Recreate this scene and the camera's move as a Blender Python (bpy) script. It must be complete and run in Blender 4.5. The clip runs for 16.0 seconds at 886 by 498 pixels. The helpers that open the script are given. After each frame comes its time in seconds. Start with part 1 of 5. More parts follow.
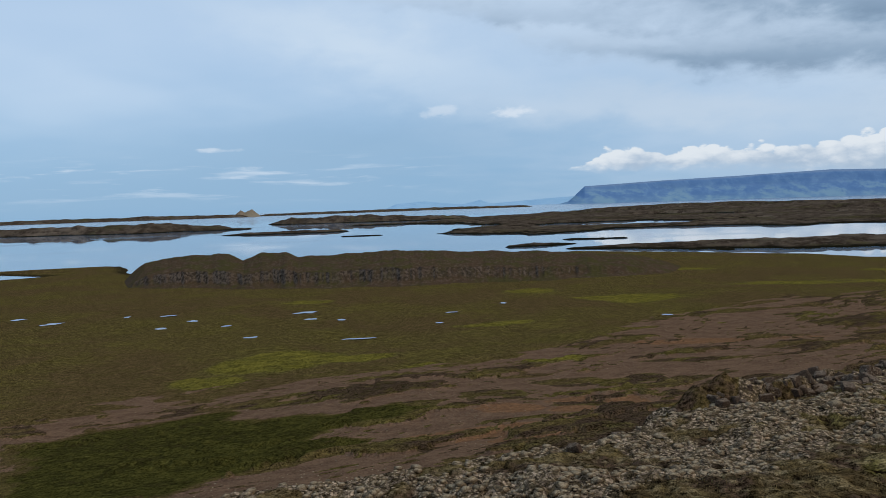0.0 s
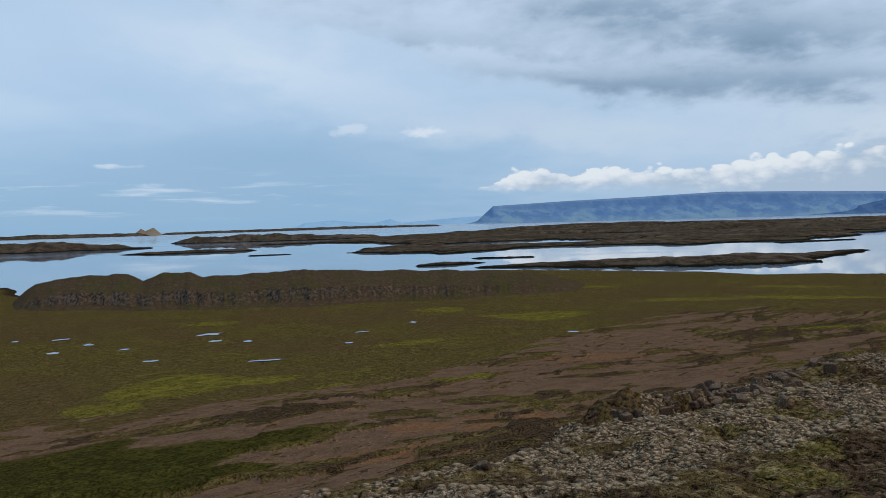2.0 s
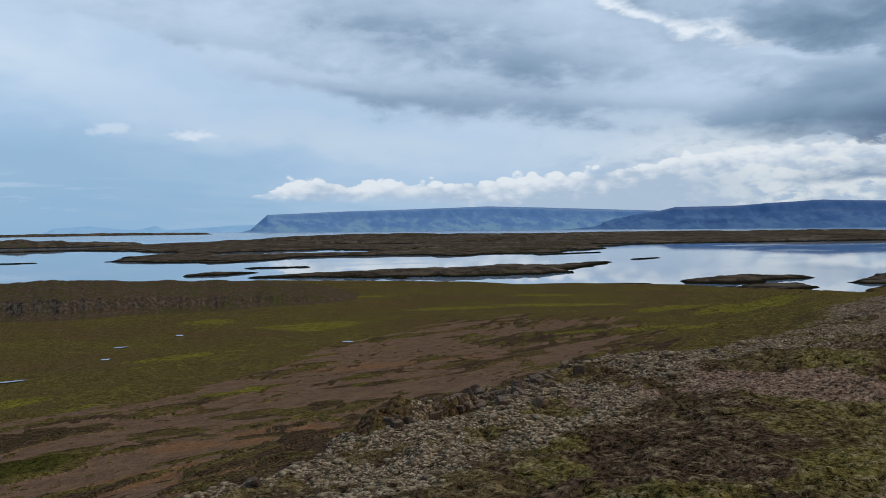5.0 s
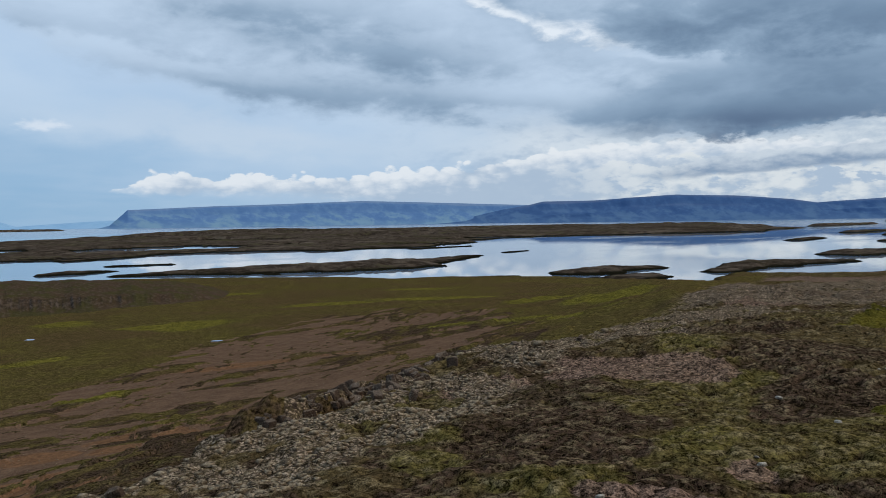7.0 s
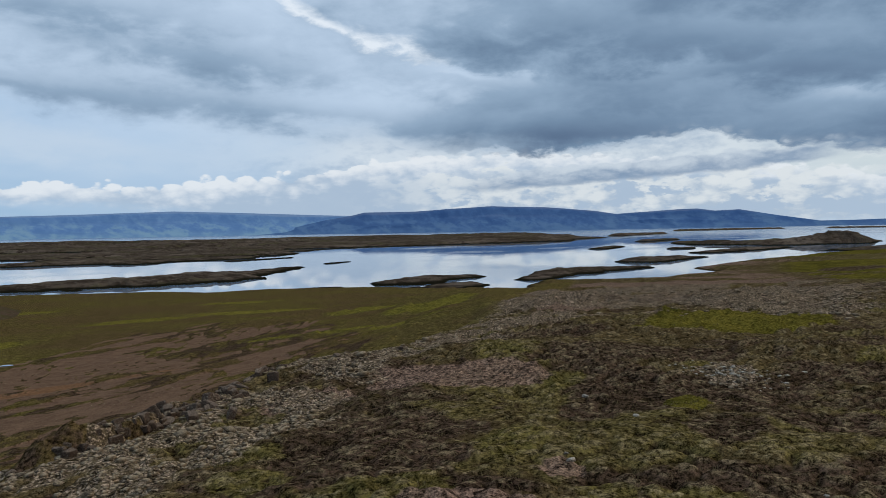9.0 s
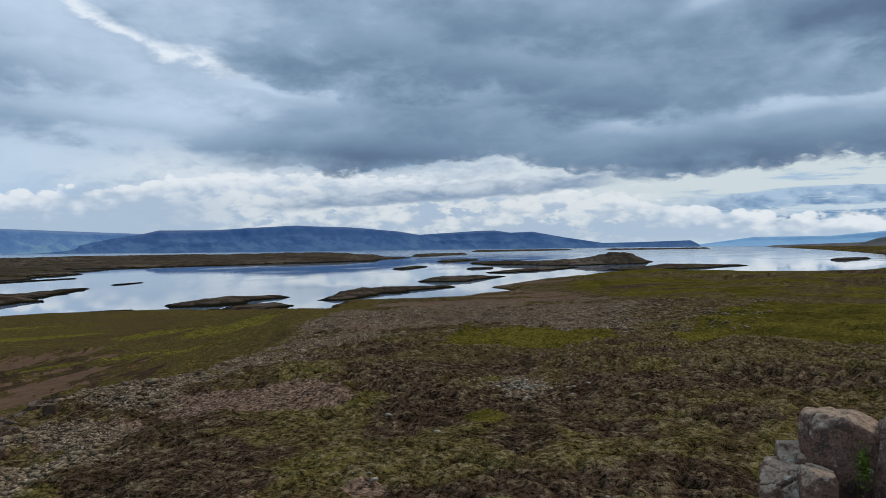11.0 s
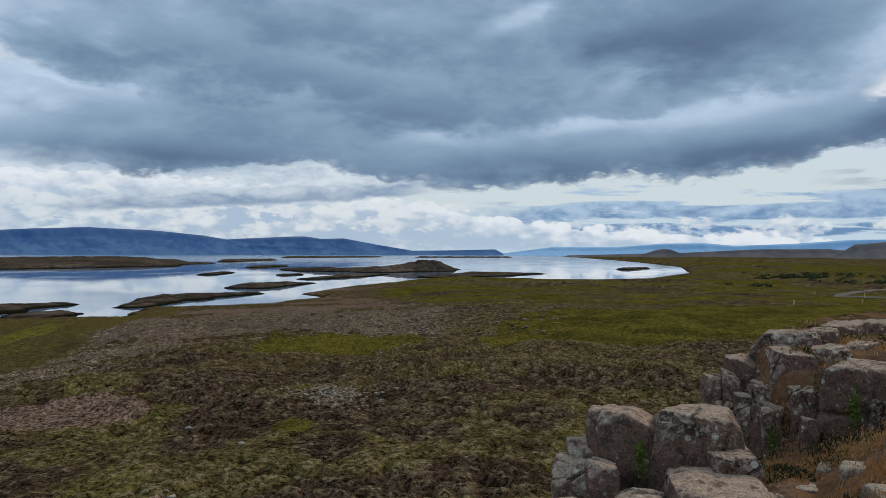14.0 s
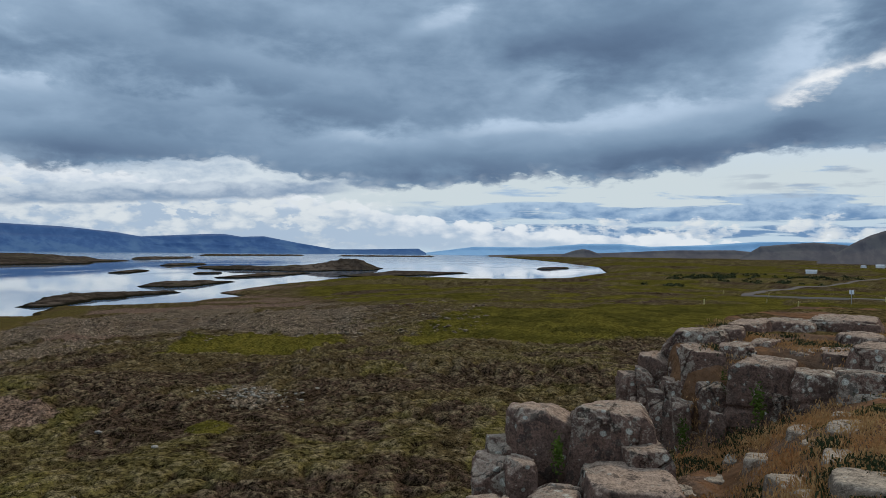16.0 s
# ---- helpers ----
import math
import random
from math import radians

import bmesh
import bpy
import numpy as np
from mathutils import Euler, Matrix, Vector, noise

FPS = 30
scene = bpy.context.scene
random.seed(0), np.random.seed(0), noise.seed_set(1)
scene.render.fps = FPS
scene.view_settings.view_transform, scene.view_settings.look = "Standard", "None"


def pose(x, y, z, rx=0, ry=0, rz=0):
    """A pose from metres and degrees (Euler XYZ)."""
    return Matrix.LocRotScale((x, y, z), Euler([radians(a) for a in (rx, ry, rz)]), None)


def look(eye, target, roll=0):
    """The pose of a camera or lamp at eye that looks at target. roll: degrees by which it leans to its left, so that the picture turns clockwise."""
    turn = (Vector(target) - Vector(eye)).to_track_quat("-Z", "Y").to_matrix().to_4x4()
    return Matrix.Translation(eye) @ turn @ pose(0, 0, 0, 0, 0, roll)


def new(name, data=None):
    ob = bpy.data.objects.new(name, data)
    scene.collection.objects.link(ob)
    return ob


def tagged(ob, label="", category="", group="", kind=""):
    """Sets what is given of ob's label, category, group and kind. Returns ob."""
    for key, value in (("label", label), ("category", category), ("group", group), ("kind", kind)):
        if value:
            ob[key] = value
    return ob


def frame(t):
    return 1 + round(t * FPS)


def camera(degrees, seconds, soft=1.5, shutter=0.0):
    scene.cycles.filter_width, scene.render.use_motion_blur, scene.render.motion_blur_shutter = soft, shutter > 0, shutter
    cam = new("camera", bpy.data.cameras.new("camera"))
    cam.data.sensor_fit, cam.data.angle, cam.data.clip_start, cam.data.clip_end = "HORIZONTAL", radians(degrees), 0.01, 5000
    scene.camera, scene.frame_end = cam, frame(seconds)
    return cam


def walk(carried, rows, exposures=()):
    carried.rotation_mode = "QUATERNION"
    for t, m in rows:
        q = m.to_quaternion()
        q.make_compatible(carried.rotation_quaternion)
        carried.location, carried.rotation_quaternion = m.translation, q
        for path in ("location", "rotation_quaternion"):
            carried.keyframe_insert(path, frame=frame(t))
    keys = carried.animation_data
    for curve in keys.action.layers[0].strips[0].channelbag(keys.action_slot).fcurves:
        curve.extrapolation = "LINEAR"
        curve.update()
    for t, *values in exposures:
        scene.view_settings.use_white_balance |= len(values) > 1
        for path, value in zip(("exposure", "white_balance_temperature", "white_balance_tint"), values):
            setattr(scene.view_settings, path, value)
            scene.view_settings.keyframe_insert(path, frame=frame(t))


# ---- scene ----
# camera: a hand-held turn on the spot, about a shoulder
cam = camera(60.14, 16.0, soft=0.6)
EYE = 18.0
ROWS = [
    (0.0, -0.10, -3.31, 1.85),
    (0.5, -2.06, -3.10, 1.86),
    (1.0, -3.84, -2.79, 1.75),
    (1.5, -5.35, -2.43, 1.72),
    (2.0, -6.83, -2.08, 1.62),
    (2.5, -8.55, -1.79, 1.45),
    (3.0, -11.08, -1.68, 1.27),
    (3.5, -14.40, -1.65, 0.98),
    (4.0, -17.80, -1.64, 0.71),
    (6.5, -30.50, -1.96, 0.78),
    (7.0, -32.95, -2.15, 0.83),
    (7.5, -35.91, -2.15, 1.02),
    (8.0, -38.86, -2.04, 1.09),
    (8.5, -42.12, -1.83, 1.15),
    (9.0, -46.23, -1.54, 0.98),
    (9.5, -50.46, -1.25, 0.72),
    (10.0, -54.29, -0.92, 0.59),
    (12.5, -68.66, 0.39, 0.51),
    (13.0, -71.06, 0.41, 0.29),
    (13.5, -73.08, 0.34, -0.02),
    (14.0, -74.80, 0.23, -0.26),
    (14.5, -76.38, 0.19, -0.48),
    (15.0, -77.96, 0.21, -0.61),
    (15.5, -79.39, 0.20, -0.55),
    (16.0, -80.57, 0.21, -0.64),
]
ARM = 0.08
walk(cam, [(t, pose(ARM * -math.sin(radians(yaw)), ARM * math.cos(radians(yaw)) - ARM, EYE, 90 + pitch, roll, yaw)) for t, yaw, pitch, roll in ROWS])

# ---- shorthand for node trees ----
class Ex:
    """A node socket with arithmetic."""

    def __init__(self, tree, sock):
        self.tree, self.sock = tree, sock

    def math(self, op, *others, clamp=False):
        n = self.tree.nodes.new("ShaderNodeMath")
        n.operation, n.use_clamp = op, clamp
        for i, v in enumerate((self, *others)):
            if isinstance(v, Ex):
                self.tree.links.new(v.sock, n.inputs[i])
            else:
                n.inputs[i].default_value = v
        return Ex(self.tree, n.outputs[0])

    def __add__(self, o): return self.math("ADD", o)
    def __sub__(self, o): return self.math("SUBTRACT", o)
    def __mul__(self, o): return self.math("MULTIPLY", o)
    def __truediv__(self, o): return self.math("DIVIDE", o)
    def __pow__(self, o): return self.math("POWER", o)
    def __radd__(self, o): return self.math("ADD", o)
    def __rmul__(self, o): return self.math("MULTIPLY", o)
    def __rsub__(self, o): return (self * -1.0) + o
    def max(self, o): return self.math("MAXIMUM", o)
    def min(self, o): return self.math("MINIMUM", o)
    def clip(self): return self.math("ADD", 0.0, clamp=True)

    def rise(self, a, b):
        n = self.tree.nodes.new("ShaderNodeMapRange")
        n.interpolation_type = "SMOOTHSTEP"
        self.tree.links.new(self.sock, n.inputs["Value"])
        n.inputs["From Min"].default_value, n.inputs["From Max"].default_value = (a, b) if a < b else (b, a)
        n.inputs["To Min"].default_value, n.inputs["To Max"].default_value = (0, 1) if a < b else (1, 0)
        return Ex(self.tree, n.outputs["Result"])

    def ramp(self, stops, lo=0.0, hi=1.0, ease="LINEAR"):
        """A curve through (position, value or colour) over lo to hi."""
        n = self.tree.nodes.new("ShaderNodeValToRGB")
        n.color_ramp.interpolation = ease
        e = n.color_ramp.elements
        while len(e) < len(stops):
            e.new(0.5)
        for el, (p, v) in zip(e, stops):
            el.position = (p - lo) / (hi - lo)
            el.color = (*v, 1) if isinstance(v, tuple) else (v, v, v, 1)
        f = self if (lo, hi) == (0.0, 1.0) else (self - lo) * (1 / (hi - lo))
        self.tree.links.new(f.sock, n.inputs[0])
        return Ex(self.tree, n.outputs[0])


def vec(tree, x, y, z=0.0):
    n = tree.nodes.new("ShaderNodeCombineXYZ")
    for i, v in enumerate((x, y, z)):
        if isinstance(v, Ex):
            tree.links.new(v.sock, n.inputs[i])
        else:
            n.inputs[i].default_value = v
    return Ex(tree, n.outputs[0])


def xyz(v):
    n = v.tree.nodes.new("ShaderNodeSeparateXYZ")
    v.tree.links.new(v.sock, n.inputs[0])
    return [Ex(v.tree, o) for o in n.outputs]


def cloud(v, scale, detail=5.0, rough=0.55, warp=0.0, kind="FBM"):
    n = v.tree.nodes.new("ShaderNodeTexNoise")
    n.noise_type = kind
    n.normalize = True
    v.tree.links.new(v.sock, n.inputs["Vector"])
    n.inputs["Scale"].default_value, n.inputs["Detail"].default_value = scale, detail
    n.inputs["Roughness"].default_value, n.inputs["Distortion"].default_value = rough, warp
    return Ex(v.tree, n.outputs[0])


def cells(v, scale, feature="F1", rand=1.0):
    n = v.tree.nodes.new("ShaderNodeTexVoronoi")
    n.feature = feature
    v.tree.links.new(v.sock, n.inputs["Vector"])
    n.inputs["Scale"].default_value, n.inputs["Randomness"].default_value = scale, rand
    return Ex(v.tree, n.outputs["Distance"])


def blend(f, a, b, mode="MIX"):
    """Colour a turning into b where f is 1."""
    n = f.tree.nodes.new("ShaderNodeMix")
    n.data_type, n.blend_type = "RGBA", mode
    f.tree.links.new(f.sock, n.inputs[0])
    for s, v in ((n.inputs[6], a), (n.inputs[7], b)):
        if isinstance(v, Ex):
            f.tree.links.new(v.sock, s)
        else:
            s.default_value = (*v, 1)
    return Ex(f.tree, n.outputs[2])



# ---- light ----
SUN_AZ, SUN_EL = 128.0, 38.0
world = bpy.data.worlds.new("sky")
scene.world = world
world.use_nodes = True
wt = world.node_tree
wt.nodes.clear()


def node(tree, kind):
    return tree.nodes.new(kind)


def build_sky():
    sky = node(wt, "ShaderNodeTexSky")
    sky.sky_type, sky.sun_disc = "NISHITA", False
    sky.sun_elevation, sky.sun_rotation = radians(SUN_EL), radians(SUN_AZ)
    clear = Ex(wt, sky.outputs[0])
    way = Ex(wt, node(wt, "ShaderNodeTexCoord").outputs["Generated"])
    dx, dy, dz = xyz(way)
    az = dx.math("ARCTAN2", dy) * 57.2958
    el = dz.math("ARCSINE") * 57.2958
    up = dz.max(0.0)
    ceiling = vec(wt, dx / (up + 0.16), dy / (up + 0.16))     # on a flat cloud base
    flat = vec(wt, az * 0.1, el * 0.22)                       # near the horizon
    big = cloud(ceiling, 0.8, 3.0, 0.5)
    streak = cloud(ceiling, 1.9, 6.0, 0.50, 0.25)
    swell = cloud(flat, 0.75, 5.0, 0.50, 0.2)
    billow = cloud(flat, 1.9, 8.0, 0.56, 0.25)
    puff = cloud(flat, 5.0, 6.0, 0.58, 0.15)
    knob = cells(vec(wt, az * 0.1 + (puff - 0.5) * 0.12, el * 0.15 + (billow - 0.5) * 0.1), 9.0)   # cauliflower heads
    # ragged outlines: the angles stirred by the noise
    wa = az + (swell - 0.5) * 12.0 + (billow - 0.5) * 7.0
    we = el + (streak - 0.5) * 1.8 + (billow - 0.5) * 3.0 + (puff - 0.5) * 0.9

    def lobe(a, e, w, h, tilt=0.0):
        """A soft oval in the sky: azimuth, elevation, half widths, slope."""
        u = (wa - a) * (1 / w)
        v = (we - e - (wa - a) * tilt) * (1 / h)
        return ((u * u + v * v) * -1.0).math("EXPONENT")

    # veil of high cloud over blue: bluest low in the north-west
    veil = blend((el + (swell - 0.5) * 5.0).rise(0.5, 13.0), (0.240, 0.445, 0.695), (0.475, 0.635, 0.845))
    veil = blend((az + (streak - 0.5) * 30).rise(-3, 24) * 0.5, veil, (0.55, 0.68, 0.86))
    veil = blend(big.rise(0.42, 0.70) * el.rise(2.0, 9.0) * 0.5, veil, (0.62, 0.75, 0.91))
    veil = blend((el * -1.0).rise(-2.6, -0.2) * 0.45, veil, (0.30, 0.50, 0.72))
    veil = blend(lobe(-6, 4.6, 16, 2.4, 0.05) * 0.55, veil, (0.27, 0.44, 0.65))
    veil = blend(lobe(-6, 11.6, 9, 2.2, -0.22) * 0.75, veil, (0.66, 0.78, 0.91))
    veil = blend(lobe(16, 6.3, 13, 1.3, -0.09) * 0.7, veil, (0.58, 0.69, 0.83))
    air = wt.nodes.new("ShaderNodeMix")
    air.data_type = "RGBA"
    air.inputs[0].default_value = 0.88
    dim = blend(el * 0.0 + 1.0, clear, (0.1, 0.1, 0.1), "MULTIPLY")
    wt.links.new(dim.sock, air.inputs[6])
    wt.links.new(veil.sock, air.inputs[7])
    col = Ex(wt, air.outputs[2])

    # cream-white light under the deck towards the south
    south = (az + (billow - 0.5) * 14).rise(36, 72)
    col = blend(south * (el + (billow - 0.5) * 2).rise(10.0, 5.0), col, (0.60, 0.685, 0.725))
    col = blend(south * (el + (puff - 0.5) * 1.5).rise(3.6, 1.8) * 0.6, col, (0.46, 0.61, 0.76))

    # thin wisps low in the north-west
    wisp = cloud(vec(wt, az * 0.05, el * 0.55), 2.4, 6.0, 0.55, 0.3)
    col = blend(wisp.rise(0.52, 0.68) * (el - 2.4).math("ABSOLUTE").rise(2.2, 0.3) * az.rise(6, -10) * 0.6, col, (0.66, 0.76, 0.88))
    col = blend(wisp.rise(0.47, 0.60) * (el - az * 0.02 - 3.4).math("ABSOLUTE").rise(0.8, 0.1) * az.rise(-17, -24) * 0.6, col, (0.68, 0.77, 0.88))
    for a, e, w, h, f in ((-0.2, 6.9, 2.2, 0.6, 0.45), (5.0, 6.65, 2.3, 0.55, 0.75), (-15.9, 4.4, 2.2, 0.22, 0.6), (-14.0, 3.1, 1.4, 0.18, 0.5)):
        spot = ((az - a) * (1 / w)) ** 2.0 + ((el - e) * (1 / h)) ** 2.0
        col = blend((spot * -1.0 + (puff - 0.5) * 3.4 + (billow - 0.5) * 2.0 + 0.75).rise(0.0, 1.0) * f, col, (0.70, 0.78, 0.88))

    # blue-grey layered bands and small cumulus low in the south
    low = cloud(vec(wt, az * 0.05, el * 0.5), 2.2, 7.0, 0.58, 0.3)
    bars = (low + az.rise(74, 88) * 0.11 - (el - 2.6).math("ABSOLUTE") * 0.10).rise(0.46, 0.54) * az.rise(74, 84)
    col = blend(bars * 0.95, col, blend((puff + (el - 2.4) * 0.12).rise(0.36, 0.72), (0.135, 0.255, 0.450), (0.38, 0.52, 0.69)))
    lumps = (billow * 0.6 + puff * 0.6 - (el - 1.5).math("ABSOLUTE") * 0.09).rise(0.53, 0.60) * az.rise(66, 80)
    col = blend(lumps * 0.85, col, blend((puff - knob * 0.25).rise(0.25, 0.55), (0.40, 0.52, 0.67), (0.74, 0.78, 0.80)))
    thin = (low * 0.5 + billow * 0.5 - (el - 4.9).math("ABSOLUTE") * 0.09).rise(0.47, 0.56) * az.rise(99, 104)
    col = blend(thin * 0.6, col, (0.36, 0.43, 0.52))

    # a pale grey-white mass behind the heaps, up to the deck
    mass = (az + (swell - 0.5) * 20).rise(24, 44) * (az + (billow - 0.5) * 16).rise(80, 62) * (el + (billow - 0.5) * 3).rise(9, 6)
    col = blend(mass * 0.85, col, blend((billow * 0.5 + swell * 0.5 + (puff - 0.5) * 0.5 + (el - 3.5) * 0.03).rise(0.36, 0.62), (0.36, 0.465, 0.60), (0.66, 0.735, 0.805)))

    # heaped cumulus over the mountains
    top = az.ramp([(8, 0.25), (10.4, 0.28), (12, 0.35), (14.3, 0.385), (17.3, 0.345), (19, 0.365), (24, 0.345), (30, 0.39), (36, 0.44), (42, 0.53), (50, 0.57), (58, 0.54), (66, 0.48), (74, 0.36), (84, 0.22), (100, 0.12)], -40, 120) * 10.0
    foot = az.ramp([(8, 0.27), (12, 0.24), (20, 0.22), (28, 0.17), (36, 0.08), (60, 0.03)], -40, 120) * 10.0
    heads = top - el + (knob - 0.35) * -0.9 + (billow - 0.5) * 1.5 + (puff - 0.5) * 0.8
    bank = heads.rise(0.0, 0.22) * (el - foot + (puff - 0.5) * 1.2).rise(-0.5, 0.25)
    shade = (el - top + 1.5 - knob * 1.0 + (puff - 0.5) * 2.6 + (billow - 0.5) * 3.4).rise(-1.0, 0.9)
    col = blend(bank * az.rise(8.6, 10.5) * 0.9, col, blend(shade, (0.40, 0.51, 0.65), (0.77, 0.82, 0.87)))

    heaps = (billow * 0.6 + puff * 0.6 - (el - 2.1).math("ABSOLUTE") * 0.07).rise(0.50, 0.56) * az.rise(38, 50) * az.rise(80, 70)
    col = blend(heaps * 0.9, col, blend((puff - knob * 0.3 + (el - 2.0) * 0.08).rise(0.18, 0.5), (0.42, 0.52, 0.64), (0.70, 0.755, 0.79)))

    # the deck: height of its near edge, and how dark it is
    edge = az.ramp([(-40, 1.0), (-20, 0.92), (-9, 0.74), (-3, 0.68), (3, 0.63), (6, 0.54), (10, 0.475), (17, 0.395), (26, 0.36), (37, 0.31), (46, 0.285), (57, 0.275),
                    (63, 0.315), (66, 0.335), (69, 0.285), (77, 0.25), (82, 0.26), (86, 0.30), (89, 0.305), (91, 0.275), (100, 0.315), (103, 0.36), (110, 0.37), (120, 0.42)], -40, 120) * 20.0
    hard = az.rise(38, 56)
    rag = (billow - 0.5) * 2.4 + (puff - 0.5) * 2.0 + (swell - 0.5) * 1.6
    over = el - edge + rag + hard * 0.45
    deck = over.rise(-0.3, 2.0) * (1.0 - hard) + over.rise(-0.05, 0.45) * hard
    tone = az.ramp([(-40, 0.05), (-12, 0.12), (4, 0.24), (20, 0.34), (34, 0.34), (44, 0.40), (52, 0.58), (64, 0.61), (80, 0.62), (100, 0.62), (120, 0.6)], -40, 120)
    for a, e, w, h, tilt, f in ((4, 13.2, 10, 0.7, -0.12, 0.22), (18, 9.4, 12, 1.2, -0.16, 0.28), (30, 12.0, 9, 1.0, -0.1, 0.2), (24, 14.6, 10, 0.9, -0.1, 0.16),
                                (36, 8.4, 9, 0.9, -0.05, 0.16), (53, 6.8, 7, 1.3, -0.02, 0.28), (61, 8.6, 6, 1.2, 0.02, 0.2), (55, 13.6, 8, 1.7, -0.08, 0.26), (66, 12.0, 9, 1.1, -0.06, 0.2), (71, 10.2, 9, 0.8, -0.03, 0.24)):
        tone = tone + lobe(a, e, w, h, tilt) * f
    for a, e, w, h, tilt, f in ((56, 6.2, 7, 1.0, 0.02, 0.2), (82, 6.2, 6, 1.2, -0.03, 0.32), (96, 7.2, 6, 1.2, 0.05, 0.42), (105.5, 8.6, 4.5, 1.0, 0.08, 0.40), (94, 14.4, 8, 2.4, 0.10, 0.38), (110, 15.5, 4, 1.6, 0.0, 0.4), (72, 15.4, 9, 1.3, 0.0, 0.18)):
        tone = tone + lobe(a, e, w, h, tilt) * f
    for a, e, w, h, tilt, f in ((42, 9.8, 6, 1.8, -0.05, 0.22), (49, 11.3, 4, 0.7, -0.18, 0.34), (84, 9.3, 4, 0.7, 0.05, 0.28), (96, 10.4, 8, 0.8, 0.12, 0.26), (63, 10.9, 5, 0.5, 0.0, 0.16),
                                (88, 12.3, 2.0, 1.2, 0.3, 0.22), (75, 8.3, 4, 0.6, 0.0, 0.22), (105, 14.0, 2.4, 3.0, 0.3, 0.32), (10, 12.0, 9, 0.8, -0.12, 0.2), (80, 16.8, 3, 1.0, 0.3, 0.3)):
        tone = tone - lobe(a, e, w, h, tilt) * f
    tone = tone + over.rise(2.6, 0.5) * hard * 0.12
    tone = tone - 0.03 - el.rise(19, 50) * 0.32 + (streak - 0.5) * 0.24 + (swell - 0.5) * 0.6 + (billow - 0.5) * 0.55 + (puff - 0.5) * 0.20 + (big - 0.5) * 0.2
    body = tone.ramp([(0.0, (0.63, 0.75, 0.89)), (0.25, (0.44, 0.56, 0.71)), (0.5, (0.280, 0.395, 0.540)), (0.75, (0.178, 0.270, 0.395)), (1.0, (0.118, 0.184, 0.292)), (1.4, (0.062, 0.102, 0.180))], 0.0, 1.4)
    lit = over.rise(1.3, 0.1) * (puff * 0.7 + billow * 0.7 - knob * 0.2 - 0.62).rise(-0.06, 0.16) * az.rise(36, 60)
    body = blend(lit * 0.5, body, (0.70, 0.77, 0.83))
    col = blend(deck * (tone * 1.4 + 0.35).clip(), col, body)
    # bright rifts in it
    rift = (we - az.ramp([(30, 0.90), (35, 0.80), (39, 0.715), (45, 0.635), (50, 0.585), (60, 0.52)], -40, 120) * 20.0).math("ABSOLUTE")
    col = blend((rift * -1.0 + (puff - 0.5) * 2.4).rise(-0.9, 0.25) * az.rise(30, 36) * (az + (billow - 0.5) * 10).rise(47.5, 43) * 0.9, col, (0.80, 0.87, 0.95))
    rift = (we - az.ramp([(100, 0.49), (104.6, 0.55), (107.7, 0.605), (110.5, 0.65), (120, 0.8)], -40, 120) * 20.0).math("ABSOLUTE")
    col = blend((rift * -1.0 + (puff - 0.5) * 2.0).rise(-1.0, 0.2) * (az + (billow - 0.5) * 6).rise(103.4, 106) * 0.92, col, (0.90, 0.92, 0.94))
    # a second, lower shelf of grey heaps
    under = az.ramp([(40, 0.10), (47, 0.26), (54, 0.305), (60, 0.335), (68, 0.39), (76, 0.44), (84, 0.5)], -40, 120) * 10.0
    shelf = (el - under + (puff - 0.5) * 0.9 + (billow - 0.5) * 0.8).rise(-0.15, 0.25) * (under + 1.5 - el + (billow - 0.5) * 2.2 + (knob - 0.35) * -0.6).rise(0.0, 0.35)
    shelf = shelf * (az + (billow - 0.5) * 9).rise(47, 53) * (az + (billow - 0.5) * 9).rise(76, 70)
    col = blend(shelf * 0.92, col, blend((el - under + (puff - 0.5) * 2.2 + (billow - 0.5) * 2.4).rise(0.1, 1.6), (0.215, 0.310, 0.45), (0.56, 0.645, 0.735)))

    bg = node(wt, "ShaderNodeBackground")
    bg.inputs["Strength"].default_value = 1.0
    wt.links.new(col.sock, bg.inputs[0])
    wt.links.new(bg.outputs[0], node(wt, "ShaderNodeOutputWorld").inputs[0])


build_sky()
sun = new("sun", bpy.data.lights.new("sun", "SUN"))
sun.data.energy, sun.data.angle, sun.data.color = 1.5, radians(14), (1.0, 0.86, 0.68)
sun.matrix_world = look((0, 0, 60), (-math.sin(radians(SUN_AZ)) * 50, -math.cos(radians(SUN_AZ)) * 50, 60 - 50 * math.tan(radians(SUN_EL))))


# ---- plan and height of the land (sea level is z = 0, the first eye stands over x = y = 0) ----
def lattice(ix, iy, seed):
    h = (ix.astype(np.int64) * 374761393 + iy.astype(np.int64) * 668265263 + seed * 974634211) & 0xFFFFFFFF
    h = ((h ^ (h >> 13)) * 1274126177) & 0xFFFFFFFF
    h = h ^ (h >> 16)
    return (h & 0xFFFFFF) / float(0xFFFFFF)


def vnoise(x, y, seed=0):
    """Smooth value noise, 0 to 1."""
    x, y = np.asarray(x, float), np.asarray(y, float)
    ix, iy = np.floor(x), np.floor(y)
    u, v = x - ix, y - iy
    u, v = u * u * (3 - 2 * u), v * v * (3 - 2 * v)
    a, b = lattice(ix, iy, seed), lattice(ix + 1, iy, seed)
    c, d = lattice(ix, iy + 1, seed), lattice(ix + 1, iy + 1, seed)
    return (a + (b - a) * u) * (1 - v) + (c + (d - c) * u) * v


